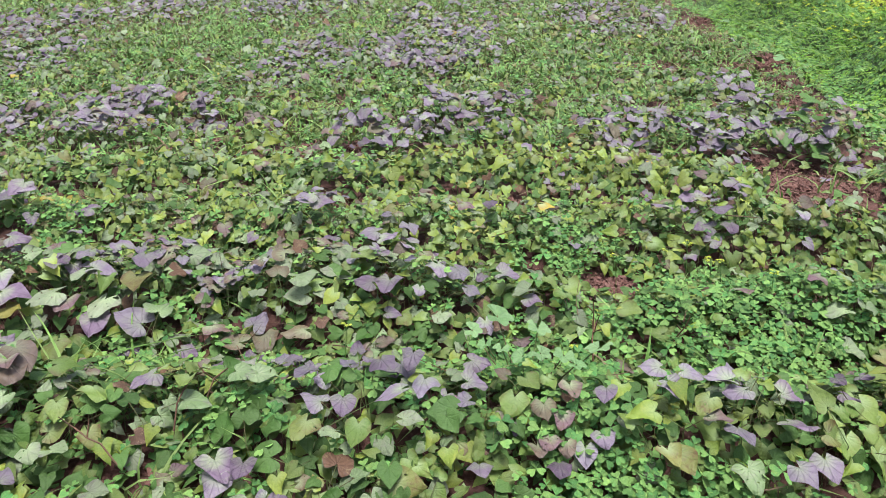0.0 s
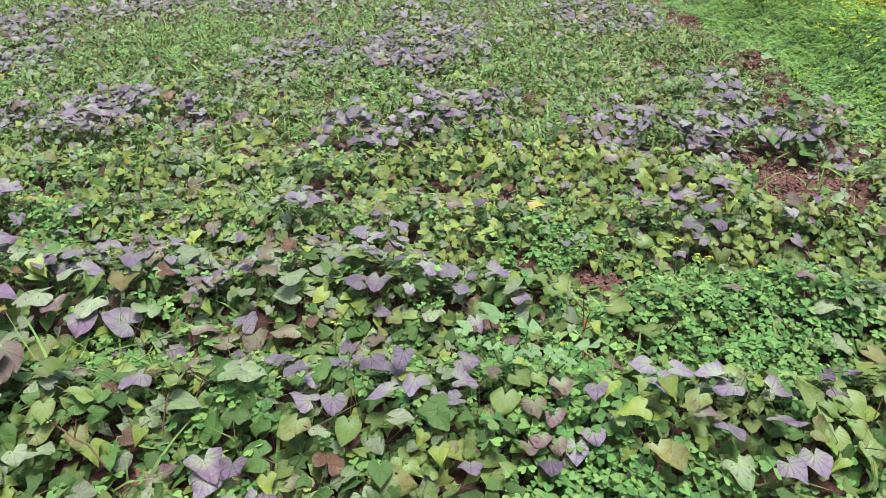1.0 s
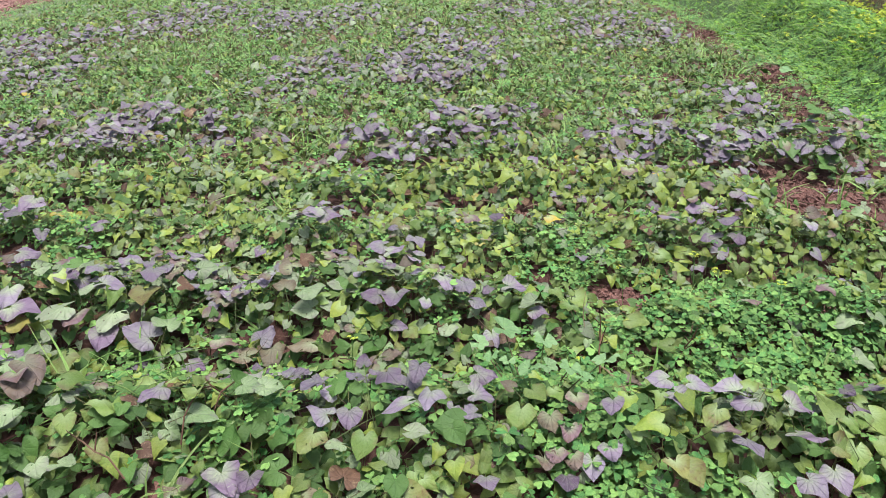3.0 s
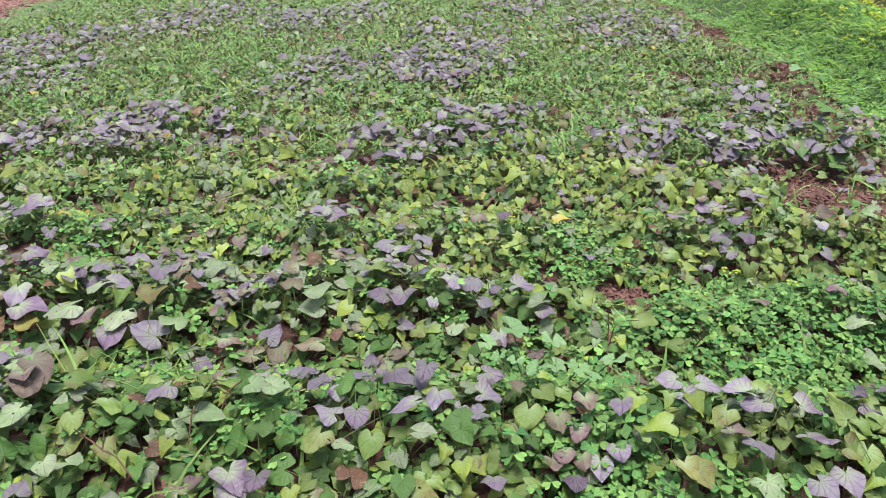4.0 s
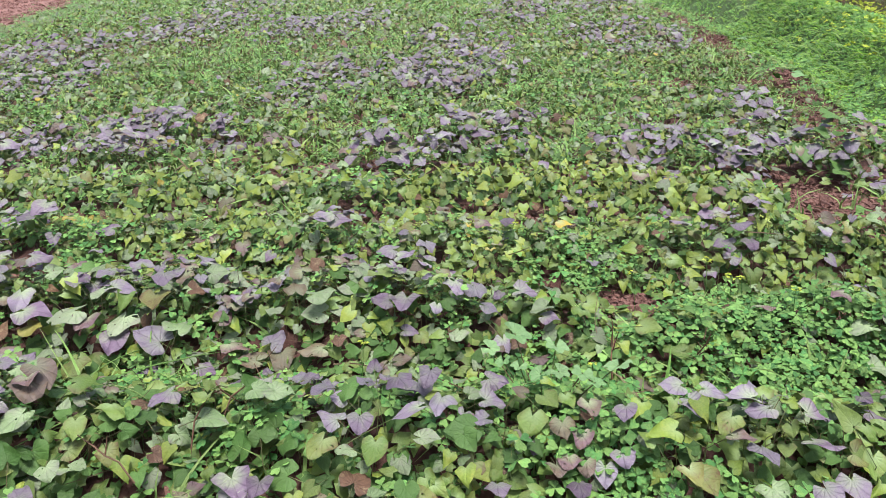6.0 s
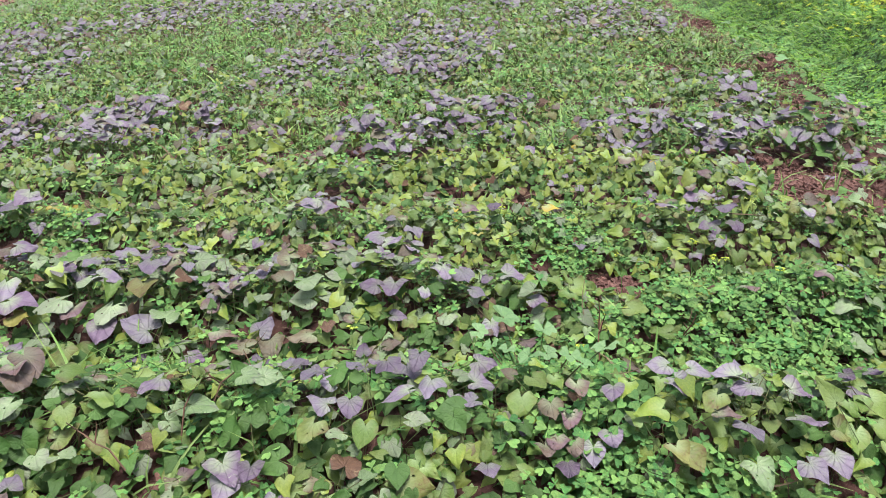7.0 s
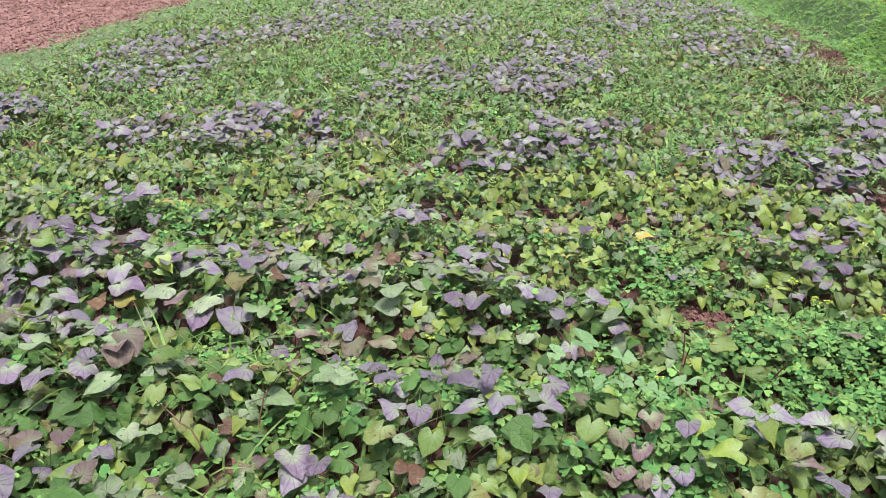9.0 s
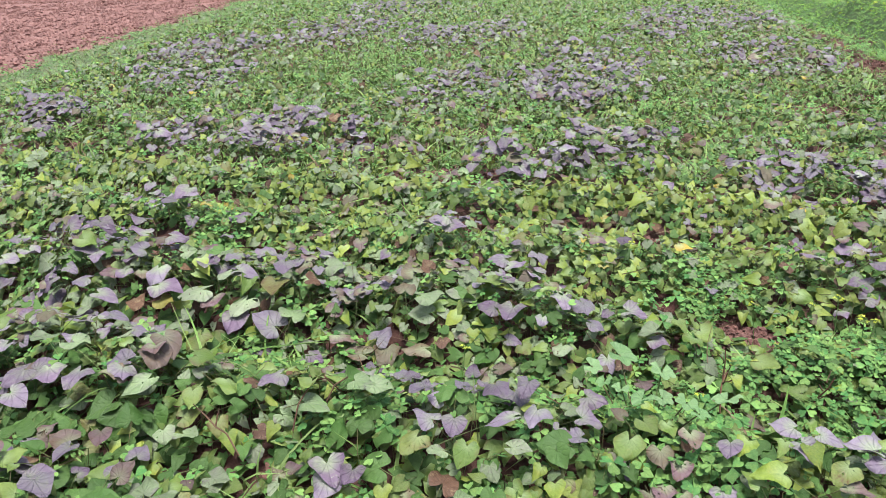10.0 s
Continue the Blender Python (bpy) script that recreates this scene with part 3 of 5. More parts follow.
def waves(x, y, size, seed=0):
    """Cheap smooth unevenness between about -1 and 1."""
    a, out = seed * 1.7, 0
    for k in range(5):
        ang = a + k * 2.399
        f = 6.283 / size * (0.7 + 0.23 * k)
        out = out + np.sin((x * np.cos(ang) + y * np.sin(ang)) * f + k * 1.3 + seed)
    return out / 3.2


MOUNDS = [(float(a), float(b), float(c), float(e)) for a, b, c, e in zip(rng.uniform(0.0, 1.7, 150), rng.uniform(3.0, 15, 150), rng.uniform(0.28, 0.62, 150), rng.uniform(0.3, 1.0, 150))]
MOUNDS += [(float(a), float(b), float(c), float(e)) for a, b, c, e in zip(rng.uniform(0.0, 1.7, 240), rng.uniform(3.0, 15, 240), rng.uniform(0.14, 0.26, 240), rng.uniform(0.4, 0.85, 240))]


def mounds(d, y):
    """Height of the weed cushions on the bank, 0 to 1, with creases between them."""
    best = np.zeros(np.shape(d))
    for cx, cy, r, h in MOUNDS:
        near = np.nonzero((np.abs(y - cy) < r * 1.3) & (np.abs(d - cx) < r))[0]
        q = ((d[near] - cx) / r) ** 2 + ((y[near] - cy) / (1.3 * r)) ** 2
        best[near] = np.maximum(best[near], h * np.sqrt(np.clip(1 - q, 0, 1)))
    return best


def bank_rise(x, y):
    """How far the overgrown cushions stand up from the even slope of the bank."""
    x, y = np.broadcast_arrays(np.asarray(x, float), np.asarray(y, float))
    d = x - right_edge(y)
    on = (d > -0.7) & (d < 2.3) & (y > 2.2) & (y < 16)
    out = np.zeros(x.shape)
    if on.any():
        q = d[on]
        out[on] = (0.10 + 0.24 * step(0, 0.5, q) * step(1.05, 0.6, q)) * mounds(q, y[on])
    return out


def ground_height(x, y):
    inside = step(0, 0.35, right_edge(y) - x) * step(0, 0.4, x - left_edge(y)) * step(22, 20, y)
    z = 0.07 * ridge(x, y) * inside
    z = z + 0.34 * step(0.0, 0.6, x - right_edge(y)) + bank_rise(x, y) + 0.012 * waves(x, y, 0.5, 3)
    strip = left_edge(y) - x
    z = z + 0.10 * step(0.0, 0.3, strip) * step(1.1, 0.75, strip) * step(30, 24, y)
    return z


def canopy(x, y):
    return (0.045 + 0.13 * ridge(x, y)) * (1 + (0.28 + 0.2 * step(3.6, 5, y)) * waves(x, y, 0.45, 6)) + 0.025 * patches(PURPLE, x, y) + 0.08 * patches([TALL], x, y, 0.8) + 0.1 * patches([FULL], x, y, 0.8) - (0.045 + 0.12 * ridge(x, y)) * np.maximum(0.55 * patches([LOW], x, y, 0.8), 0.6 * np.clip(np.maximum(patches(BARE, x, y + 0.12), patches(BARE, x, y + 0.25)), 0, 1) * step(2.5, 3.0, y))


def slope(x, y, e=0.04):
    """Downhill direction of the canopy."""
    def top(a, b):
        return ground_height(a, b) + canopy(a, b)
    return (top(x - e, y) - top(x + e, y)) / (2 * e), (top(x, y - e) - top(x, y + e)) / (2 * e)


# ---- meshes out of many small pieces ----
def mesh_of(name, verts, tris, uvs, mats, index=None, smooth=True):
    me = bpy.data.meshes.new(name)
    verts, tris = np.asarray(verts, np.float32), np.asarray(tris, np.int32)
    me.vertices.add(len(verts))
    me.vertices.foreach_set("co", verts.ravel())
    me.loops.add(tris.size)
    me.loops.foreach_set("vertex_index", tris.ravel())
    me.polygons.add(len(tris))
    me.polygons.foreach_set("loop_start", np.arange(0, tris.size, 3, dtype=np.int32))
    if index is not None:
        me.polygons.foreach_set("material_index", np.asarray(index, np.int32))
    me.polygons.foreach_set("use_smooth", np.full(len(tris), smooth))
    if uvs is not None:
        layer = me.uv_layers.new(name="UVMap")
        layer.data.foreach_set("uv", np.asarray(uvs, np.float32)[tris.ravel()].ravel())
    for m in mats:
        me.materials.append(m)
    me.update(calc_edges=True)
    return me


def strip_shape(rows, cols, y_of, x_of, z_of):
    """A blade of rows from stalk to tip and columns across; the last row is a point."""
    verts, uvs, tris = [], [], []
    cs = np.linspace(-1, 1, cols)
    for i in range(rows):
        s = i / rows
        for c in cs:
            verts.append((x_of(s, c), y_of(s, c), z_of(s, c)))
            uvs.append((0.5 + 0.5 * c, s))
    verts.append((x_of(1, 0), y_of(1, 0), z_of(1, 0)))
    uvs.append((0.5, 1.0))
    for i in range(rows - 1):
        for j in range(cols - 1):
            a, b = i * cols + j, (i + 1) * cols + j
            tris += [(a, a + 1, b + 1), (a, b + 1, b)]
    last = (rows - 1) * cols
    tris += [(last + j, last + j + 1, rows * cols) for j in range(cols - 1)]
    return np.array(verts), np.array(tris), np.array(uvs)


def curve_at(s, xs, ys):
    """A smooth curve through a few stations."""
    k = min(max(int(np.searchsorted(xs, s)) - 1, 0), len(xs) - 2)
    def steep(i):
        a, b = max(i - 1, 0), min(i + 1, len(xs) - 1)
        return (ys[b] - ys[a]) / (xs[b] - xs[a])
    h = xs[k + 1] - xs[k]
    t = (s - xs[k]) / h
    return ys[k] * (1 + 2 * t) * (1 - t) ** 2 + h * steep(k) * t * (1 - t) ** 2 + ys[k + 1] * t * t * (3 - 2 * t) - h * steep(k + 1) * t * t * (1 - t)


HEART_STATIONS = [0, 0.08, 0.2, 0.34, 0.5, 0.66, 0.8, 0.92, 1.0]
HEART_WIDTHS = [
    [0.28, 0.42, 0.50, 0.49, 0.42, 0.31, 0.195, 0.08, 0.0],
    [0.30, 0.44, 0.50, 0.455, 0.36, 0.255, 0.155, 0.062, 0.0],
    [0.30, 0.44, 0.50, 0.47, 0.395, 0.30, 0.20, 0.095, 0.0],
]
POINT_WIDTHS = [0.25, 0.39, 0.43, 0.35, 0.255, 0.175, 0.10, 0.04, 0.0]


def vine_leaf(seed, rows, cols, pointed):
    """A sweet potato leaf, one unit wide: heart-shaped, or three-cornered with drawn-out points."""
    r = random.Random(seed * 7 + 3)
    fold = r.choice((0.04, 0.1, 0.2, 0.42, -0.14, -0.3))
    droop, wave, skew = r.uniform(-0.1, 0.38), r.uniform(0.04, 0.12), r.uniform(-0.13, 0.13)
    phase, curl, twist = r.uniform(0, 6), r.uniform(-0.25, 0.3), r.uniform(-0.2, 0.2)
    length = r.uniform(0.76, 0.94) if not pointed else r.uniform(0.9, 1.08)
    widths = POINT_WIDTHS if pointed else HEART_WIDTHS[seed % 3]
    back = r.uniform(0.17, 0.28) if not pointed else r.uniform(0.06, 0.14)
    uneven = [r.uniform(0.9, 1.06) for _ in range(2)]

    def x_of(s, c):
        w = curve_at(s, HEART_STATIONS, widths) * uneven[int(c > 0)] * (1 + 0.03 * math.sin(9 * s + phase * 2 + 3 * c))
        return c * w + skew * s * s

    def y_of(s, c):
        lobe = math.sin(math.pi * abs(c) * (0.66 if not pointed else 0.6))
        return length * s - back * (1 - s) ** 2 * lobe + 0.06 * (1 - abs(c)) * (1 - s) ** 4

    def z_of(s, c):
        w = abs(x_of(s, c) - skew * s * s)
        return fold * w - droop * s * s - curl * w * w * 2 + wave * math.sin(7 * s + phase + 2.5 * c) * c * c + twist * c * 0.35 * s

    v, t, u = strip_shape(rows, cols, y_of, x_of, z_of)
    return v, t, np.stack([v[:, 0] + 0.5, v[:, 1]], 1)


def grass_leaf(seed, rows=5, cols=2, bend=0.6, width=0.035):
    r = random.Random(seed)
    b, w, side = bend * r.uniform(0.5, 1.4), width * r.uniform(0.7, 1.3), r.uniform(-0.15, 0.15)
    return strip_shape(rows, cols, lambda s, c: b * s * s + 0.05 * s, lambda s, c: c * w * (1 - s) ** 0.6 + side * s * s, lambda s, c: s * (1 - 0.45 * b * s) + 0.01 * abs(c))


def join(shapes):
    v, t, u, n = [], [], [], 0
    for a, b, c in shapes:
        v.append(a), t.append(b + n), u.append(c)
        n += len(a)
    return np.concatenate(v), np.concatenate(t), np.concatenate(u)


def turned(shape, m):
    m = np.array(m)
    return shape[0] @ m[:3, :3].T + m[:3, 3], shape[1], shape[2]


def stalk_shape(points, r0, r1, sides=3):
    """A thin tapering stem along points."""
    pts = np.array(points, float)
    k = np.arange(sides) / sides * 2 * np.pi
    verts, tris, uvs = [], [], []
    for i, p in enumerate(pts):
        d = pts[min(i + 1, len(pts) - 1)] - pts[max(i - 1, 0)]
        d = d / (np.linalg.norm(d) + 1e-9)
        a = np.cross(d, (0.31, 0.95, 0.1))
        a /= np.linalg.norm(a) + 1e-9
        b = np.cross(d, a)
        rad = r0 + (r1 - r0) * i / (len(pts) - 1)
        verts += [p + rad * (np.cos(q) * a + np.sin(q) * b) for q in k]
        uvs += [(q / 6.3, i / len(pts)) for q in k]
    for i in range(len(pts) - 1):
        for j in range(sides):
            a, b = i * sides + j, i * sides + (j + 1) % sides
            tris += [(a, b, b + sides), (a, b + sides, a + sides)]
    return np.array(verts), np.array(tris), np.array(uvs)


def leaflet():
    v = np.array([(0, 0, 0), (-0.44, 0.55, 0.06), (-0.43, 0.85, 0.02), (0, 0.8, -0.03), (0.43, 0.85, 0.02), (0.44, 0.55, 0.06), (0, 0.45, -0.03), (-0.22, 0.99, -0.02), (0.22, 0.99, -0.02)])
    t = np.array([(6, 1, 0), (6, 2, 1), (6, 7, 2), (6, 3, 7), (6, 8, 3), (6, 4, 8), (6, 5, 4), (6, 0, 5)])[:, ::-1]
    return v, t, np.stack([v[:, 0] + 0.5, v[:, 1]], 1)


def plain_leaflet():
    v = np.array([(0, 0, 0), (-0.45, 0.76, 0.04), (0, 0.86, -0.03), (0.45, 0.76, 0.04)])
    return v, np.array([(0, 2, 1), (0, 3, 2)]), np.stack([v[:, 0] + 0.5, v[:, 1]], 1)


def trefoil(seed, stalk=True, plain=False):
    """Three heart-shaped leaflets on a thin stalk, one unit from the middle to a leaflet's end."""
    r, parts = random.Random(seed), []
    for k in range(3):
        parts.append(turned(plain_leaflet() if plain else leaflet(), pose(0, 0, 0, r.uniform(-16, 6), r.uniform(-9, 9), k * 120 + r.uniform(-10, 10))))
    if stalk:
        parts.append(stalk_shape([(0, 0, 0), (r.uniform(-0.3, 0.3), r.uniform(-0.3, 0.3), -1.3), (r.uniform(-0.6, 0.6), r.uniform(-0.6, 0.6), -2.6)], 0.035, 0.04))
    return join(parts)


def lobed_leaf(seed):
    """A round mallow leaf with five shallow lobes."""
    r, n = random.Random(seed), 26
    ang = np.linspace(-2.6, 2.6, n)
    rad = 0.5 * (0.70 + 0.30 * np.abs(np.cos(ang * 3.0 / 1.04)) ** 0.8) * (1 - 0.15 * np.abs(ang) / 2.6)
    v, uv = [(0, 0, -0.05)], [(0.5, 0.0)]
    for q in (0.5, 1.0):
        for a, d in zip(ang, rad):
            z = 0.03 * q * math.cos(a * 6.0 / 1.04 + 3.1) + 0.05 * q - 0.08 * q * q * math.cos(a)
            v.append((d * q * math.sin(a), d * q * math.cos(a), z + r.uniform(-0.015, 0.015)))
            uv.append((0.5 + d * q * math.sin(a), d * q * math.cos(a)))
    t = [(0, 1 + j + 1, 1 + j) for j in range(n - 1)]
    for j in range(n - 1):
        a, b = 1 + j, 1 + n + j
        t += [(a, a + 1, b + 1), (a, b + 1, b)]
    return np.array(v), np.array(t), np.array(uv)


def lump(seed):
    """A rough eight-sided clod."""
    r = random.Random(seed)
    v = np.array([(0.5, 0, 0), (0, 0.5, 0), (-0.5, 0, 0), (0, -0.5, 0), (0, 0, 0.42), (0, 0, -0.4)]) + [[r.uniform(-0.16, 0.16) for _ in range(3)] for _ in range(6)]
    t = np.array([(0, 1, 4), (1, 2, 4), (2, 3, 4), (3, 0, 4), (1, 0, 5), (2, 1, 5), (3, 2, 5), (0, 3, 5)])
    return v, t, v[:, :2] + 0.5


HEART = [vine_leaf(s, 7, 9, False) for s in range(15)]
POINT = [vine_leaf(s + 20, 7, 7, True) for s in range(15)]
HEART_FAR = [vine_leaf(s, 4, 3, False) for s in range(6)] + [vine_leaf(s + 20, 3, 3, True) for s in range(6)]
HEART_LOW = [vine_leaf(s, 5, 5, False) for s in range(6)]
POINT_LOW = [vine_leaf(s + 20, 5, 3, True) for s in range(6)]
TREFOIL = [trefoil(s) for s in range(6)]
TREFOIL_LOW = [trefoil(s + 9, False) for s in range(6)]
TREFOIL_FAR = [trefoil(s + 9, False, True) for s in range(6)]
BLADE_LOW = [grass_leaf(s, 3, 2, 0.9, 0.042) for s in range(6)]
LUMPS = [lump(s) for s in range(6)]


def frames_of(azimuth, normal, size):
    """Turns whose y axis follows the azimuth in the plane across the normal: N x 3 x 3."""
    nn = normal / np.linalg.norm(normal, axis=1, keepdims=True)
    d = np.stack([np.cos(azimuth), np.sin(azimuth), 0 * azimuth], 1)
    t = d - (d * nn).sum(1, keepdims=True) * nn
    t /= np.linalg.norm(t, axis=1, keepdims=True) + 1e-9
    s = np.cross(t, nn)
    return np.stack([s, t, nn], 2) * np.reshape(size, (-1, 1, 1))


def scatter_mesh(name, shapes, pick, turns, places, mats, index, smooth=True):
    """One mesh of many copies of a few shapes."""
    vs, ts, us, ms, n = [], [], [], [], 0
    for k, (v, t, u) in enumerate(shapes):
        sel = np.nonzero(pick == k)[0]
        if not len(sel):
            continue
        w = np.einsum("nij,vj->nvi", turns[sel], v) + places[sel][:, None]
        vs.append(w.reshape(-1, 3))
        ts.append((t[None] + (np.arange(len(sel)) * len(v))[:, None, None]).reshape(-1, 3) + n)
        us.append(np.tile(u, (len(sel), 1)))
        ms.append(np.repeat(index[sel], len(t)))
        n += len(sel) * len(v)
    return mesh_of(name, np.concatenate(vs), np.concatenate(ts), np.concatenate(us), mats, np.concatenate(ms), smooth)


def jittered(x0, x1, y0, y1, cell):
    gx, gy = np.meshgrid(np.arange(x0, x1, cell), np.arange(y0, y1, cell))
    x = gx.ravel() + rng.uniform(-0.5, 0.5, gx.size) * cell
    y = gy.ravel() + rng.uniform(-0.5, 0.5, gx.size) * cell
    return x, y


def hung(x, y, az, tilt, follow):
    """Leaf directions and normals that follow the canopy's slope, tips downhill as a rule."""
    n = len(x)
    sx, sy = (np.clip(q, -0.9, 0.9) for q in slope(x, y))
    steep = np.hypot(sx, sy)
    az = np.where(rng.random(n) < np.clip(steep * 1.1, 0, 0.5), np.arctan2(sy, sx) + rng.normal(0, 0.7, n), az)
    # normals also lean to fit the camera's view, more in the farther rows
    return az, np.stack([rng.normal(0, tilt, n) + follow * sx, rng.normal(-0.12, tilt, n) - 0.3 * step(2.6, 4.2, y) + follow * sy, np.ones(n)], 1)


def facing(n, tilt, lean_y=-0.2):
    """Leaf normals: upwards, spread by tilt, leaning a little to face the camera's view."""
    return np.stack([rng.normal(0, tilt, n), rng.normal(lean_y, tilt, n), np.ones(n)], 1)


# ---- ground: one sheet to the horizon ----
def axis(fine0, fine1, cell, far0, far1):
    mid = np.arange(fine0, fine1 + cell / 2, cell)
    out, d, v = [], cell, mid[-1]
    while v < far1:
        d *= 1.35
        v += d
        out.append(min(v, far1))
    low, d, v = [], cell, mid[0]
    while v > far0:
        d *= 1.35
        v -= d
        low.append(max(v, far0))
    return np.concatenate([low[::-1], mid, out])


def build_ground():
    xs, ys = axis(-11.5, 5.6, 0.075, -1500, 1500), axis(0.6, 15.0, 0.07, -1500, 1500)
    gx, gy = np.meshgrid(xs, ys)
    z = ground_height(gx, gy)
    bare = patches(BARE, gx, gy)
    plow = step(0.75, 1.2, left_edge(gy) - gx) * (gy < 60)
    near = (np.abs(gx) < 30) & (np.abs(gy) < 40)
    z = z - 0.05 * bare * (ridge(gx, gy) * 0.6)
    lump = rng.normal(0, 1, gx.shape) * near
    z = z + lump * (0.004 + 0.005 * bare + 0.010 * plow) + (0.02 * plow * waves(gx, gy, 0.35, 5) + 0.022 * plow * np.sin((left_edge(gy) - gx) * 2 * np.pi / 0.32 + 1.2 * waves(gx, gy, 2.0, 4))) * near
    idx = np.arange(gx.size).reshape(gx.shape)
    a, b, c, d = idx[:-1, :-1].ravel(), idx[:-1, 1:].ravel(), idx[1:, 1:].ravel(), idx[1:, :-1].ravel()
    tris = np.concatenate([np.stack([a, b, c], 1), np.stack([a, c, d], 1)])
    cx, cy = (gx[:-1, :-1] + gx[1:, 1:]).ravel() / 2, (gy[:-1, :-1] + gy[1:, 1:]).ravel() / 2
    kind = np.where(left_edge(cy) - cx > turf_edge(cy) + 0.05, 1, np.where(left_edge(cy) - cx > -0.05, 3, 0))
    # slot 4 paints the shaded gaps under the bank plants
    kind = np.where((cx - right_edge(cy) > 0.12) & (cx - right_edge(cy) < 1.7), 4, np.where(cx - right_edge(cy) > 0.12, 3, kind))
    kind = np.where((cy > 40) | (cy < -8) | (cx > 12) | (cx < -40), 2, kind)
    me = mesh_of("ground", np.stack([gx.ravel(), gy.ravel(), z.ravel()], 1), tris, None, [SHADED_SOIL_MAT, PLOWED_MAT, FAR_MAT, TURF_MAT, SHADED_BANK_MAT], np.concatenate([kind, kind]))
    tagged(new("ground", me), "crumbly red soil with low planting ridges and furrows", "ground", kind="structure")


build_ground()


def build_road():
    bm = bmesh.new()
    left = [(7.4, 4.0), (6.9, 8.0), (6.25, 11.2), (5.6, 14.2), (4.9, 18.0), (2.5, 28.0)]
    rows = []
    for x, y in left:
        rows.append([bm.verts.new((x, y, 0.22)), bm.verts.new((x, y, 0.37)), bm.verts.new((x + 3.2, y + 0.5, 0.37)), bm.verts.new((x + 3.2, y + 0.5, 0.22))])
    for p, q in zip(rows, rows[1:]):
        for k in range(4):
            bm.faces.new((p[k], q[k], q[(k + 1) % 4], p[(k + 1) % 4]))
    bm.faces.new(rows[0]), bm.faces.new(rows[-1][::-1])
    bmesh.ops.recalc_face_normals(bm, faces=bm.faces[:])
    me = bpy.data.meshes.new("road")
    bm.to_mesh(me), bm.free()
    me.materials.append(CONCRETE)
    tagged(new("road", me), "pale grey concrete road beyond the weedy bank", "road", kind="structure")


build_road()


def stuff(name, me, label, category):
    return tagged(new(name, me), label, category, kind="stuff")


# ---- tilled field: clods ----
def build_tilled_clods():
    x, y = jittered(-18, -5.0, 4.0, 20, 0.056)
    keep = (left_edge(y) - x > turf_edge(y)) & (x > -0.98 * y - 0.8) & (rng.random(len(x)) < 0.85)
    x, y = x[keep], y[keep]
    n = len(x)
    size = np.clip(rng.lognormal(-3.4, 0.45, n), 0.015, 0.08)
    turns = frames_of(rng.uniform(0, 6.3, n), facing(n, 0.3, 0), size)
    z = ground_height(x, y) + size * 0.22 + 0.02 * waves(x, y, 0.35, 5) + 0.022 * np.sin((left_edge(y) - x) * 2 * np.pi / 0.32 + 1.2 * waves(x, y, 2.0, 4))
    me = scatter_mesh("soil_clods", LUMPS, rng.integers(0, 6, n), turns, np.stack([x, y, z], 1), [PLOWED_MAT], np.zeros(n, int), False)
    stuff("soil_clods", me, "dry reddish clods of a freshly tilled field", "soil clods")


build_tilled_clods()


def build_bare_clods():
    x, y = jittered(-6, 3.6, 1.2, 11, 0.0105)
    keep = rng.random(len(x)) < patches(BARE, x, y) * 0.75
    x, y = x[keep], y[keep]
    n = len(x)
    size = np.clip(rng.lognormal(-4.2, 0.6, n), 0.007, 0.042)
    turns = frames_of(rng.uniform(0, 6.3, n), facing(n, 0.5, 0), size)
    z = ground_height(x, y) - 0.03 * ridge(x, y) * patches(BARE, x, y) + size * 0.3
    me = scatter_mesh("soil_crumbs", LUMPS, rng.integers(0, 6, n), turns, np.stack([x, y, z], 1), [CRUMB_MAT], np.zeros(n, int), False)
    stuff("soil_crumbs", me, "moist red soil crumbs in bare patches between vines", "soil crumbs")


build_bare_clods()

# ---- sweet potato vines ----
LEAF_CODES = list(LEAF)
MATS = list(LEAF.values())


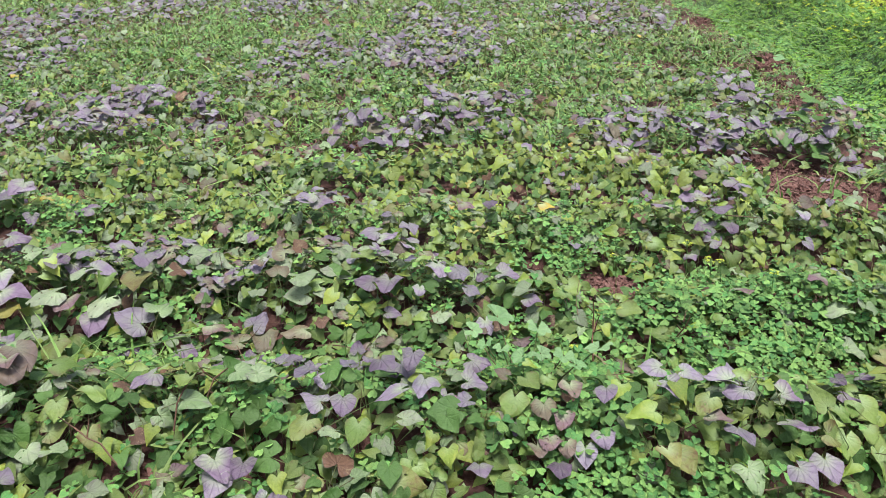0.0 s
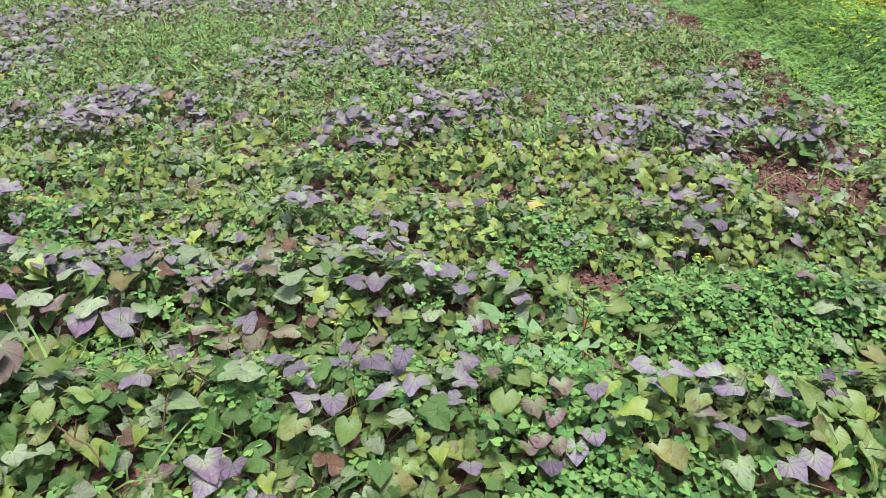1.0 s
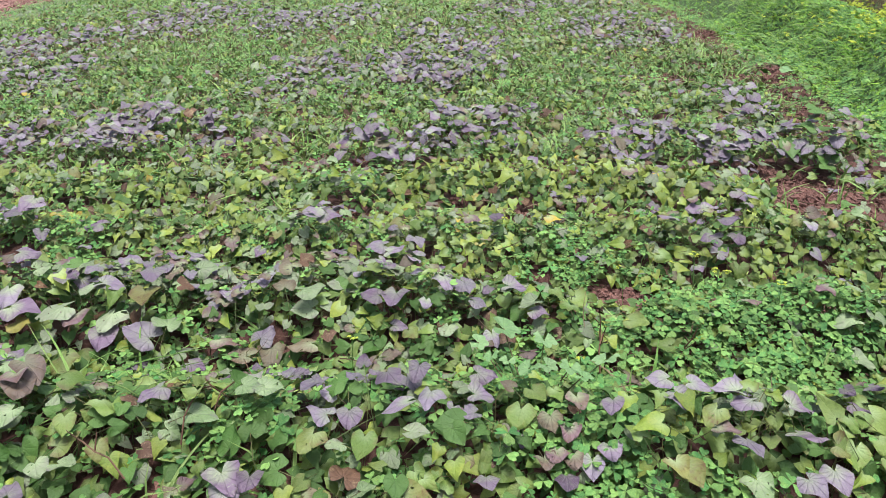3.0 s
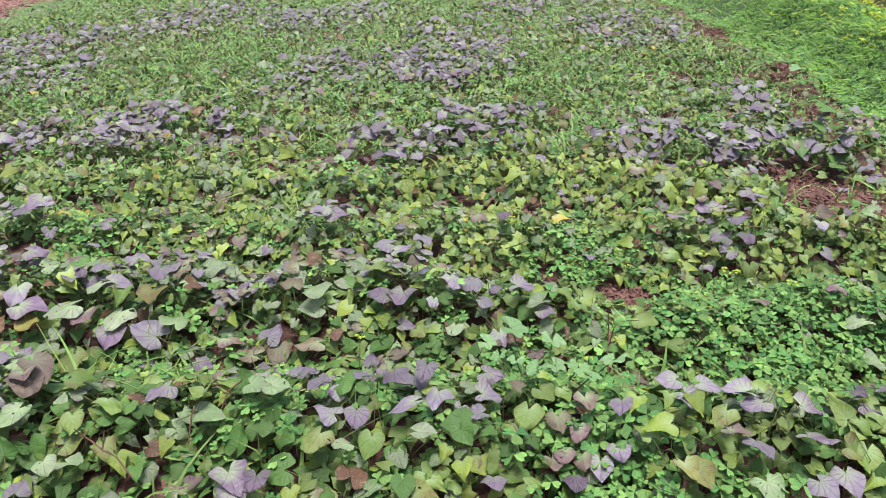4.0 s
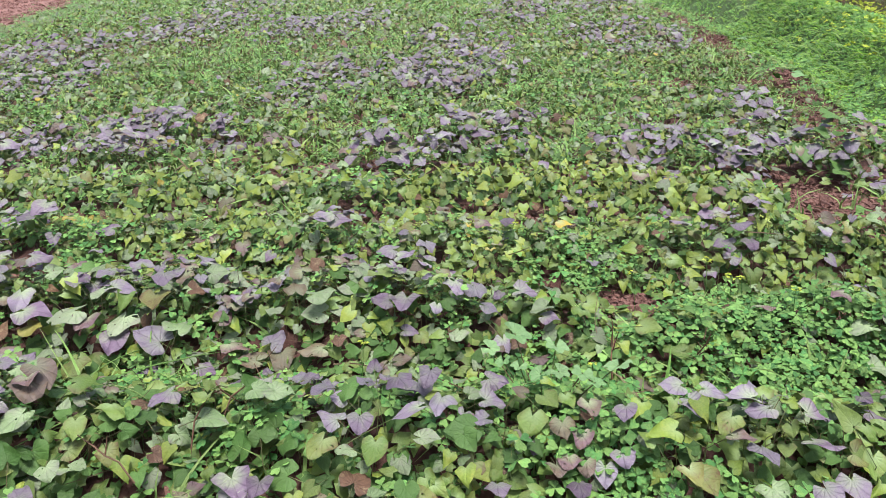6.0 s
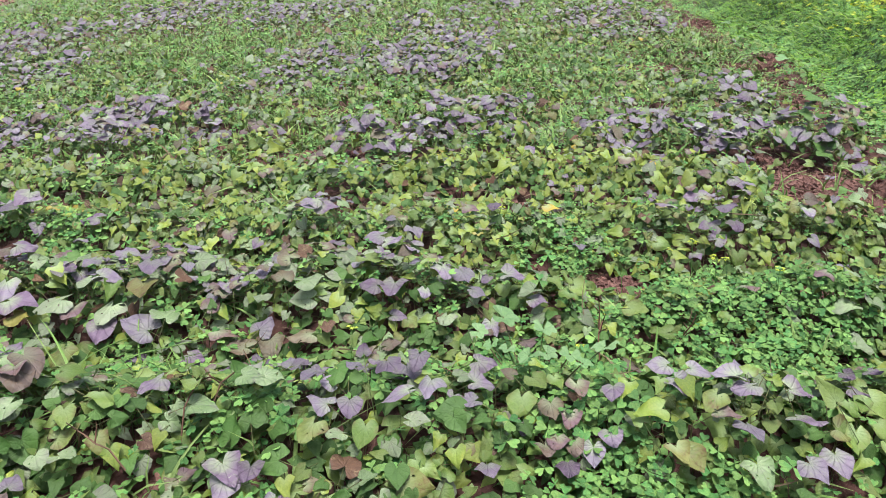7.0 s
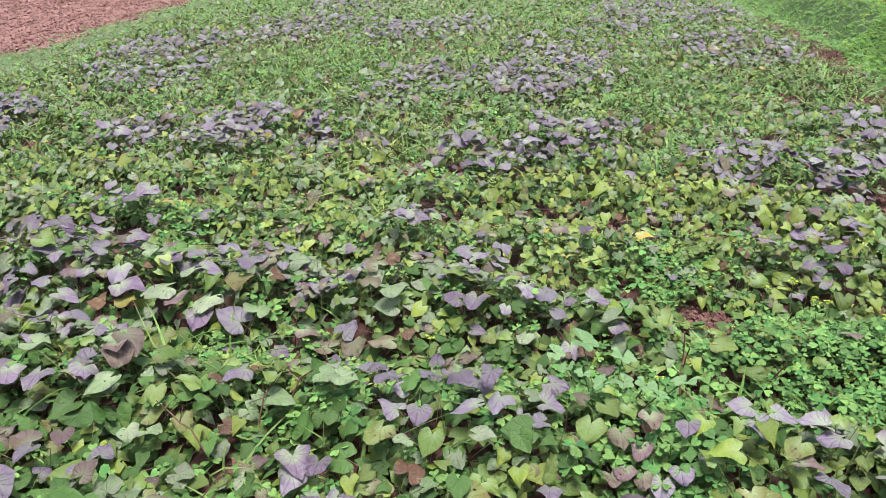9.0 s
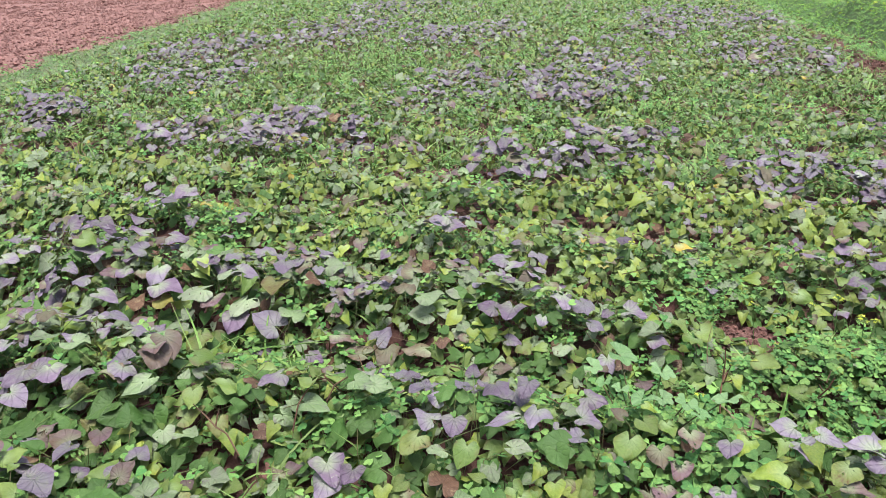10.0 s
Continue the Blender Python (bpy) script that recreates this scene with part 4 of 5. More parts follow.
def leaf_kinds(x, y):
    """Which leaf colour stands at each place; the mix also carries light and shade."""
    n = len(x)
    purple, lime = np.minimum(1, 1.1 * patches(PURPLE, x, y, 0.3)), patches([LIME], x, y)
    u, v = rng.random(n), rng.random(n)
    out = np.full(n, "G")
    # farther rows: more lime and pale leaves, highlights put into the leaf colour
    out[v < 0.30 - 0.02 * step(3, 6, y)] = "D"
    out[(v > 0.55 - 0.08 * step(3, 6, y)) & (v < 0.67)] = "T"
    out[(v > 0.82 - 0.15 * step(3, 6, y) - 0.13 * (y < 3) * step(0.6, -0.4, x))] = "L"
    out[(v > 0.965 - 0.03 * (y < 3))] = "O"
    # front rows toned down by colour: deep green in place of brighter leaves
    out[np.isin(out, ["T", "L"]) & (y < 2.1) & (u > 0.4)] = "D"
    out[(out == "G") & (y < 2.05) & (u > 0.6)] = "D"
    right_front = (x > 0.1) & (y < 3.2)
    out[right_front & (out == "L") & (u > 0.35)] = "T"
    out[right_front & (out == "D") & (u > 0.5)] = "G"
    # extra lime in the middle rows puts light into the leaf colour
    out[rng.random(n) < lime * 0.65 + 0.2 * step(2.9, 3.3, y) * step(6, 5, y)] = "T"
    # middle rows brightened by colour: lime or pale in place of deep green
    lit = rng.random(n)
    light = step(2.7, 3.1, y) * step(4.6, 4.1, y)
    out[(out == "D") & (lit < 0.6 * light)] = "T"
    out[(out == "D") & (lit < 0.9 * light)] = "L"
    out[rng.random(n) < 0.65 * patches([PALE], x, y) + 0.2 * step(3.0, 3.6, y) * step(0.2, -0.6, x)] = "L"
    rare = rng.random(n)
    fading = patches([FADING], x, y)
    out[(rare < 0.006 * (y > NEAR_END) + 0.3 * fading)] = "Y"
    out[(rare > 0.95) & (y > 3.0)] = "O"
    out[(rare > np.where((y > 3.6) | (x > 0.2), 0.88, 0.84)) & (rare < 0.9)] = "M"
    out[(rare > 0.90) & (rare < 0.95) & (y > 3.0)] = "T"
    out[(rare > 0.007) & (rare < 0.028)] = "B"
    bunch = np.where(y > NEAR_END, (0.62 - 0.18 * step(6, 8, y)) * step(0.22, 0.7, purple), 0.45 * step(0.15, 0.55, purple) + 0.1 * step(-1.2, -1.7, x) * purple)
    dusky = u < 0.012 + bunch
    out[dusky] = "P"
    out[dusky & (v < 0.13)] = "M"
    out[dusky & (v > 0.88)] = "L"
    return out


def weedy(x, y):
    """Where sorrel and grass overgrow the vines of the middle and far rows."""
    vines = np.clip(1.3 * np.maximum(patches(PURPLE, x, y), patches([LIME], x, y)), 0, 1)
    return step(3.3, 4.0, y) * (1 - vines) * step(-0.45, 0.15, waves(x, y, 0.55, 51))


def leaf_cover(x, y):
    margin = np.where((y > 5.3) & (x > 1), step(0.15, 0.75, right_edge(y) - x), 1.0)
    margin = margin * (1 - 0.68 * weedy(x, y))
    return margin * np.maximum(0.42 + 0.58 * ridge(x, y), patches([FULL], x, y)) * (1 - 0.97 * np.clip(patches(BARE, x, y) * 1.2, 0, 1)) * (1 - 0.7 * patches([CLOVER], x, y)) * (1 - 0.85 * patches([GRASS], x, y))


def view_left(y):
    return -2.0 - 0.98 * (y - 1.4)


def view_right(y):
    return np.minimum(1.65 + 0.78 * (y - 1.5), right_edge(y) - 0.12)


NEAR_END, MID_END = 3.75, 9.0
plant_mesh = {}


def leaf_mesh(pointed, k, key):
    at = (pointed, k, key)
    if at not in plant_mesh:
        v, t, u = (POINT if pointed else HEART)[k]
        plant_mesh[at] = mesh_of("leaf", v, t, u, [LEAF[key]])
    return plant_mesh[at]


def plant_spots(y0, y1, gap):
    spots = []
    for k in range(-2, 30):
        base = FIRST + k * ROW
        if y0 - 0.3 <= base <= y1 + 0.3:
            for x in np.arange(-7.6, 4.0, gap):
                xx = x + random.uniform(-0.1, 0.1)
                yy = base - TILT * xx + random.uniform(-0.05, 0.05)
                if left_edge(yy) + 0.1 < xx < right_edge(yy) - 0.1:
                    spots.append((xx, yy))
    return np.array(spots)


def petiole(base, leaf_at, tip):
    """A curved stalk from the vine to the leaf's base."""
    b, e = np.array(base), np.array(leaf_at)
    mid = b * 0.4 + e * 0.6 + np.array((0, 0, 0.02)) - 0.25 * np.array(tip) * np.linalg.norm(e - b)
    return stalk_shape([b, mid, e], 0.0016, 0.0012)


WORDS = {"P": "with mostly purple leaves", "M": "with mauve and browning leaves", "T": "with lime green pointed leaves", "L": "with pale greenish leaves", "G": "with dull green leaves", "D": "with dark green leaves"}


def build_near_vines():
    x, y = jittered(-6, 4, 1.25, NEAR_END, 0.039)
    inside = (x > view_left(y)) & (x < view_right(y)) & (rng.random(len(x)) < leaf_cover(x, y) * 0.95)
    x, y = x[inside], y[inside]
    n = len(x)
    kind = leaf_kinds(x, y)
    g = ground_height(x, y)
    z = g + canopy(x, y) * np.where(rng.random(n) < 0.28, rng.uniform(0.3, 0.65, n), rng.uniform(0.68, 1.08, n))
    up = np.isin(kind, ["P", "M"])
    z[up] = (g + canopy(x, y) * (0.85 + 0.3 * rng.random(n)))[up]
    size = np.clip(rng.lognormal(-2.86, 0.28, n), 0.03, 0.092)
    size = size * np.where(kind == "Y", 0.6, 1.0)
    az = rng.uniform(0, 2 * np.pi, n)
    az = np.where(rng.random(n) < 0.15, -np.pi / 2 + rng.normal(0, 0.9, n), az)
    size = size * (1 + 0.15 * np.clip(patches([FULL], x, y), 0, 1) * (y < 2.9)) * (1 - 0.16 * step(2.5, 3.3, y))
    az, normal = hung(x, y, az, 0.29, 0.65)
    normal[up] = normal[up] * [0.7, 0.7, 1.0]
    # leaves that stand out on top of the vines, with their own size and direction
    own = [row for table in SHOWN for row in table]
    ox, oy = np.array([r[0] for r in own]), np.array([r[1] for r in own])
    for r in own + MALLOW:
        r_top = float(ground_height(r[0], r[1]) + canopy(r[0], r[1]))
        far = np.hypot(x - r[0], (y - r[1]) * 0.8) > r[2] * 0.74
        low = z < r_top - 0.05
        sel = far | low
        x, y, z, kind, size, az, normal = x[sel], y[sel], z[sel], kind[sel], size[sel], az[sel], normal[sel]
    m = len(own)
    oaz = np.radians([r[3] for r in own])
    osize = 0.88 * np.array([r[2] for r in own])
    # the listed place is the leaf's middle; the stalk end lies half a leaf back
    ox2, oy2 = ox - 0.42 * osize * np.cos(oaz), oy - 0.34 * osize * np.sin(oaz)
    onorm = np.stack([rng.normal(0, 0.16, m), rng.normal(-0.06, 0.17, m), np.ones(m)], 1)
    x, y, z = np.r_[x, ox2], np.r_[y, oy2], np.r_[z, ground_height(ox, oy) + canopy(ox, oy) + 0.02 - 0.12 * osize * np.sin(oaz)]
    kind, size = np.r_[kind, [r[4] for r in own]], np.r_[size, osize]
    az, normal = np.r_[az, oaz], np.r_[normal, onorm]
    turns = frames_of(az, normal, size)
    spots = plant_spots(1.0, NEAR_END, 0.36)
    owner = np.argmin((x[:, None] - spots[None, :, 0]) ** 2 + 1.6 * (y[:, None] - spots[None, :, 1]) ** 2, 1)
    lime = patches([LIME], x, y)
    for p, (px, py) in enumerate(spots):
        mine = np.nonzero(owner == p)[0]
        if len(mine) < 3:
            continue
        base = Vector((px, py, float(ground_height(px, py)) - 0.01))
        plant = new("sweet_potato_plant")
        plant.empty_display_size = 0.05
        plant.matrix_basis = Matrix.Translation(base)
        names, counts = np.unique(kind[mine], return_counts=True)
        main = str(names[np.argmax(counts)])
        tagged(plant, "sweet potato vine " + WORDS.get(main, "with green and fading leaves") + " on a soil ridge", "plant", "sweet potato plants in the rows")
        stems = []
        ends = mine[:: max(1, len(mine) // 5)]
        for e in ends:
            ex, ey = x[e], y[e]
            pts = [(0, 0, 0.005)]
            for q in (0.35, 0.7, 1.0):
                vx, vy = px + (ex - px) * q, py + (ey - py) * q
                pts.append((vx - px, vy - py, float(ground_height(vx, vy)) - base.z + 0.012 + 0.02 * random.random()))
            stems.append(stalk_shape(pts, 0.0035, 0.0025, 4))
        for i in mine:
            a = az[i]
            root = np.array((x[i] - 0.05 * np.cos(a) + random.uniform(-0.03, 0.03) - px, y[i] - 0.05 * np.sin(a) + random.uniform(-0.03, 0.03) - py, 0))
            root[2] = float(ground_height(root[0] + px, root[1] + py)) - base.z + 0.01
            stalk = petiole(root, (x[i] - px, y[i] - py, z[i] - base.z), (np.cos(a), np.sin(a), 0))
            if i < len(x) - m:
                stems.append(stalk)
            pointed = kind[i] in "T" or (kind[i] in "GD" and random.random() < 0.15 + 0.25 * (y[i] > 2.9) + 0.5 * lime[i])
            k = random.randrange(15)
            ob = new("leaf", leaf_mesh(pointed, k, str(kind[i])))
            mat = Matrix([[*turns[i][0], x[i] - px], [*turns[i][1], y[i] - py], [*turns[i][2], z[i] - base.z], [0, 0, 0, 1]])
            ob.parent = plant
            ob.matrix_basis = mat
            if i >= len(x) - m:
                back_turn = np.linalg.inv(turns[i])
                v = (stalk[0] - np.array((x[i] - px, y[i] - py, z[i] - base.z))) @ back_turn.T
                new("petiole", mesh_of("petiole", v, stalk[1], stalk[2], [STEM])).parent = ob
        v, t, u = join(stems)
        ob = tagged(new("vine", mesh_of("vine", v, t, u, [STEM])), kind="stuff")
        ob.parent = plant


build_near_vines()


def vine_arrays(x, y, size_mean):
    n = len(x)
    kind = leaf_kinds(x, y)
    z = ground_height(x, y) + canopy(x, y) * (0.3 + 0.75 * rng.random(n) ** 0.6)
    up = np.isin(kind, ["P", "M"])
    z[up] = (ground_height(x, y) + canopy(x, y) * (0.85 + 0.3 * rng.random(n)))[up]
    size = np.clip(rng.lognormal(math.log(size_mean), 0.3, n), 0.026, 0.11) * np.where(up, 1.3, np.where(kind == "Y", 0.7, 1.0 - 0.14 * step(4.4, 5.5, y)))
    az = np.where(rng.random(n) < 0.35, -np.pi / 2 + rng.normal(0, 0.9, n), rng.uniform(0, 6.28, n))
    az, normal = hung(x, y, az, 0.44, 0.85)
    normal[up] = normal[up] * [0.6, 0.45, 1.0]
    turns = frames_of(az, normal, size)
    pointed = (kind == "T") | (np.isin(kind, ["G", "D"]) & (rng.random(n) < 0.5 + 0.4 * patches([LIME], x, y)))
    pick = rng.integers(0, 6, n) + 6 * pointed
    index = np.array([LEAF_CODES.index(k) for k in kind])
    return kind, turns, np.stack([x, y, z], 1), pick, index


def build_mid_vines():
    x, y = jittered(-7, 4, NEAR_END, MID_END, 0.0375)
    sel = (x > left_edge(y) + 0.1) & (x < right_edge(y) - 0.1) & (rng.random(len(x)) < leaf_cover(x, y) * 0.95)
    x, y = x[sel], y[sel]
    kind, turns, places, pick, index = vine_arrays(x, y, 0.049)
    spots = plant_spots(NEAR_END, MID_END, 0.55)
    owner = np.argmin((x[:, None] - spots[None, :, 0]) ** 2 + 1.6 * (y[:, None] - spots[None, :, 1]) ** 2, 1)
    for p in range(len(spots)):
        mine = np.nonzero(owner == p)[0]
        if len(mine) < 4:
            continue
        base = np.array((spots[p][0], spots[p][1], float(ground_height(*spots[p]))))
        names, counts = np.unique(kind[mine], return_counts=True)
        ob = new("sweet_potato_plant")
        ob.empty_display_size = 0.05
        ob.matrix_basis = Matrix.Translation(base)
        tagged(ob, "sweet potato vine " + WORDS.get(str(names[np.argmax(counts)]), "with green and fading leaves") + " on a soil ridge", "plant", "sweet potato plants in the rows")
        turn = np.floor((np.arctan2(y[mine] - base[1], x[mine] - base[0]) + np.pi) / (2 * np.pi) * 3.999).astype(int)
        for q in range(4):
            some = mine[turn == q]
            if len(some):
                used = np.unique(index[some])
                me = scatter_mesh("runner", HEART_LOW + POINT_LOW, pick[some], turns[some], places[some] - base, [MATS[k] for k in used], np.searchsorted(used, index[some]))
                tagged(new("runner", me), kind="stuff").parent = ob


build_mid_vines()


def build_shown_middle():
    """Large single leaves that top the vines of the middle rows."""
    plants = [ob for ob in scene.objects if ob.name.startswith("sweet_potato_plant") and ob.location.y > NEAR_END - 0.1]
    for row in (r for table in SHOWN_ROWS for r in table):
        x, y, size, tip, key = row
        plant = min(plants, key=lambda ob: (ob.location.x - x) ** 2 + (ob.location.y - y) ** 2)
        a = np.array([radians(tip)])
        normal = np.array([[random.gauss(0, 0.24), random.gauss(-0.2, 0.25), 1.0]])
        size = 0.84 * size
        t = frames_of(a, normal, np.array([size]))[0]
        px, py, pz = plant.location
        ob = new("leaf", leaf_mesh(key == "T", random.randrange(15), key))
        ob.parent = plant
        lx, ly = x - 0.42 * size * math.cos(a[0]), y - 0.3 * size * math.sin(a[0])
        ob.matrix_basis = Matrix([[*t[0], lx - px], [*t[1], ly - py], [*t[2], float(ground_height(x, y) + canopy(x, y)) + 0.025 - pz], [0, 0, 0, 1]])


build_shown_middle()


def build_far_vines():
    x, y = jittered(-10, 6, -0.6, 21, 0.057)
    seen = (y > 1.25) & (y < NEAR_END) & (x > view_left(y)) & (x < view_right(y))
    sel = (x > left_edge(y) + 0.1) & (x < right_edge(y) - 0.1) & ~seen & ((y < NEAR_END) | (y >= MID_END)) & (rng.random(len(x)) < leaf_cover(x, y) * 0.95)
    sel &= np.hypot(x, y - 0.1) > 0.45
    x, y = x[sel], y[sel]
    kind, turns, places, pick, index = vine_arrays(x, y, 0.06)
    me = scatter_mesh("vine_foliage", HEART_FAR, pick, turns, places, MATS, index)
    stuff("vine_foliage", me, "dense sweet potato foliage, green and purple, covering the field", "foliage")


build_far_vines()


# ---- weeds between the vines ----
def build_sorrel_clumps():
    """Wood sorrel near the path: each clump a thing of many three-part leaves."""
    x, y = jittered(-6, 4, 1.25, NEAR_END, 0.031)
    cover = patches([CLOVER], x, y)
    chance = (0.2 * step(0.15, 0.6, waves(x, y, 0.33, 23)) + 0.06 * (1 - ridge(x, y)) + 0.75 * cover) * (1 - 0.9 * patches(BARE, x, y))
    sel = (x > view_left(y)) & (x < view_right(y)) & (rng.random(len(x)) < chance * 0.48 * (1 - 0.7 * np.clip(patches([FULL], x, y), 0, 1) * (cover < 0.3)))
    x, y, cover = x[sel], y[sel], cover[sel]
    n = len(x)
    z = ground_height(x, y) + 0.035 + rng.random(n) * np.maximum(0.10 * cover * (1 - 0.7 * patches([LOW], x, y)), 1.0 * canopy(x, y))
    size = np.clip(rng.lognormal(-3.72, 0.22, n), 0.015, 0.036)
    size = size * np.where((x > 0.55) & (y > 2.15), 0.82, 1.08)
    turns = frames_of(rng.uniform(0, 6.3, n), facing(n, 0.2, -0.12), size)
    meshes = [mesh_of("leaf", *s, [LEAF["X"]]) for s in TREFOIL]
    cell = np.round(np.stack([x / 0.3, y / 0.3], 1)).astype(int)
    groups = {}
    for i in range(n):
        groups.setdefault(tuple(cell[i]), []).append(i)
    for (cx, cy), mine in sorted(groups.items()):
        bx, by = float(np.mean(x[mine])), float(np.mean(y[mine]))
        base = Vector((bx, by, float(ground_height(bx, by)) - 0.005))
        clump = new("wood_sorrel_clump")
        clump.empty_display_size = 0.05
        clump.matrix_basis = Matrix.Translation(base)
        thick = "dense bright green wood sorrel clump carpeting the furrow" if len(mine) > 30 else "small wood sorrel weed growing among the vines"
        tagged(clump, thick, "weed", "wood sorrel among the vines")
        for i in mine:
            ob = new("leaf", meshes[random.randrange(6)])
            ob.parent = clump
            ob.matrix_basis = Matrix([[*turns[i][0], x[i] - bx], [*turns[i][1], y[i] - by], [*turns[i][2], z[i] - base.z], [0, 0, 0, 1]])


build_sorrel_clumps()


def build_undergrowth():
    """The shaded lower storey that hides the soil: small leaves and sorrel."""
    x, y = jittered(-6, 4, -0.6, NEAR_END, 0.027)
    cover = patches([CLOVER], x, y)
    seen = (y > 1.1) & (x > view_left(y) - 0.1) & (x < view_right(y) + 0.1)
    sel = (x > left_edge(y)) & (x < right_edge(y)) & (seen | (rng.random(len(x)) < 0.35)) & (rng.random(len(x)) < (0.2 + 0.45 * step(0.1, 0.6, waves(x, y, 0.33, 23)) + 0.75 * cover) * (1 - 0.6 * np.clip(patches([FULL], x, y), 0, 1) * (cover < 0.3)) * (1 - 0.97 * np.clip(1.2 * patches(BARE, x, y), 0, 1)))
    x, y, cover = x[sel], y[sel], cover[sel]
    n = len(x)
    z = ground_height(x, y) + 0.012 + np.maximum((0.04 + 0.08 * cover) * (1 - 0.7 * patches([LOW], x, y)), 0.95 * canopy(x, y)) * rng.random(n) ** np.where(cover > 0.45, 0.35, 1.15)
    turns = frames_of(rng.uniform(0, 6.3, n), facing(n, 0.35, -0.2), np.clip(rng.lognormal(-3.66, 0.25, n), 0.014, 0.038))
    me = scatter_mesh("sorrel_undergrowth", TREFOIL_LOW + TREFOIL_FAR, rng.integers(0, 6, n) + 6 * ((y > 2.7) | (y < 1.1)), turns, np.stack([x, y, z], 1), [LEAF["X"]], np.zeros(n, int))
    stuff("sorrel_undergrowth", me, "small wood sorrel leaves close to the soil", "weeds")
    x, y = jittered(-7, 4, -0.6, MID_END, 0.078)
    x2, y2 = jittered(-4.2, 3, 1.25, NEAR_END + 0.6, 0.046)
    x, y = np.r_[x, x2], np.r_[y, y2]
    sel = (x > left_edge(y)) & (x < right_edge(y)) & (rng.random(len(x)) < (1 - 0.97 * np.clip(1.2 * patches(BARE, x, y), 0, 1)))
    x, y = x[sel], y[sel]
    n = len(x)
    close = (y < NEAR_END + 0.6) & (y > 1.2)
    z = ground_height(x, y) + np.where(close, 0.015 + canopy(x, y) * rng.uniform(0.1, 0.78, n), 0.02 + 0.05 * rng.random(n))
    az, normal = hung(x, y, rng.uniform(0, 6.3, n), 0.35, 0.8)
    turns = frames_of(az, normal, rng.uniform(0.036, 0.07, n))
    me = scatter_mesh("low_vine_leaves", HEART_FAR, rng.integers(0, 12, n), turns, np.stack([x, y, z], 1), [LEAF["D"], LEAF["G"], LEAF["B"], LEAF["T"], LEAF["L"]], rng.choice(5, n, p=[0.36, 0.4, 0.03, 0.11, 0.1]))
    stuff("low_vine_leaves", me, "shaded lower leaves of the sweet potato vines", "foliage")


build_undergrowth()


def build_litter():
    """Dry runners and straw lying among the leaves."""
    x, y = jittered(-7, 3.2, 1.2, 13, 0.10)
    sel = (x > left_edge(y)) & (x < right_edge(y)) & (rng.random(len(x)) < 0.4 + 0.5 * step(3.2, 3.8, y))
    x, y = x[sel], y[sel]
    n = len(x)
    flat = np.stack([rng.normal(0, 1, n), rng.normal(0, 1, n), rng.normal(0.15, 0.12, n)], 1)
    turns = frames_of(rng.uniform(0, 6.3, n), flat, rng.uniform(0.09, 0.24, n))
    z = ground_height(x, y) + canopy(x, y) * rng.uniform(0.3, 0.95, n)
    me = scatter_mesh("straw_litter", [grass_leaf(s + 40, 5, 2, 0.5, 0.012) for s in range(5)], rng.integers(0, 5, n), turns, np.stack([x, y, z], 1), [LEAF["H"], DRY_STEM, STEM], rng.choice(3, n, p=[0.4, 0.25, 0.35]))
    stuff("straw_litter", me, "thin dry stems and straw caught among the leaves", "litter")


build_litter()


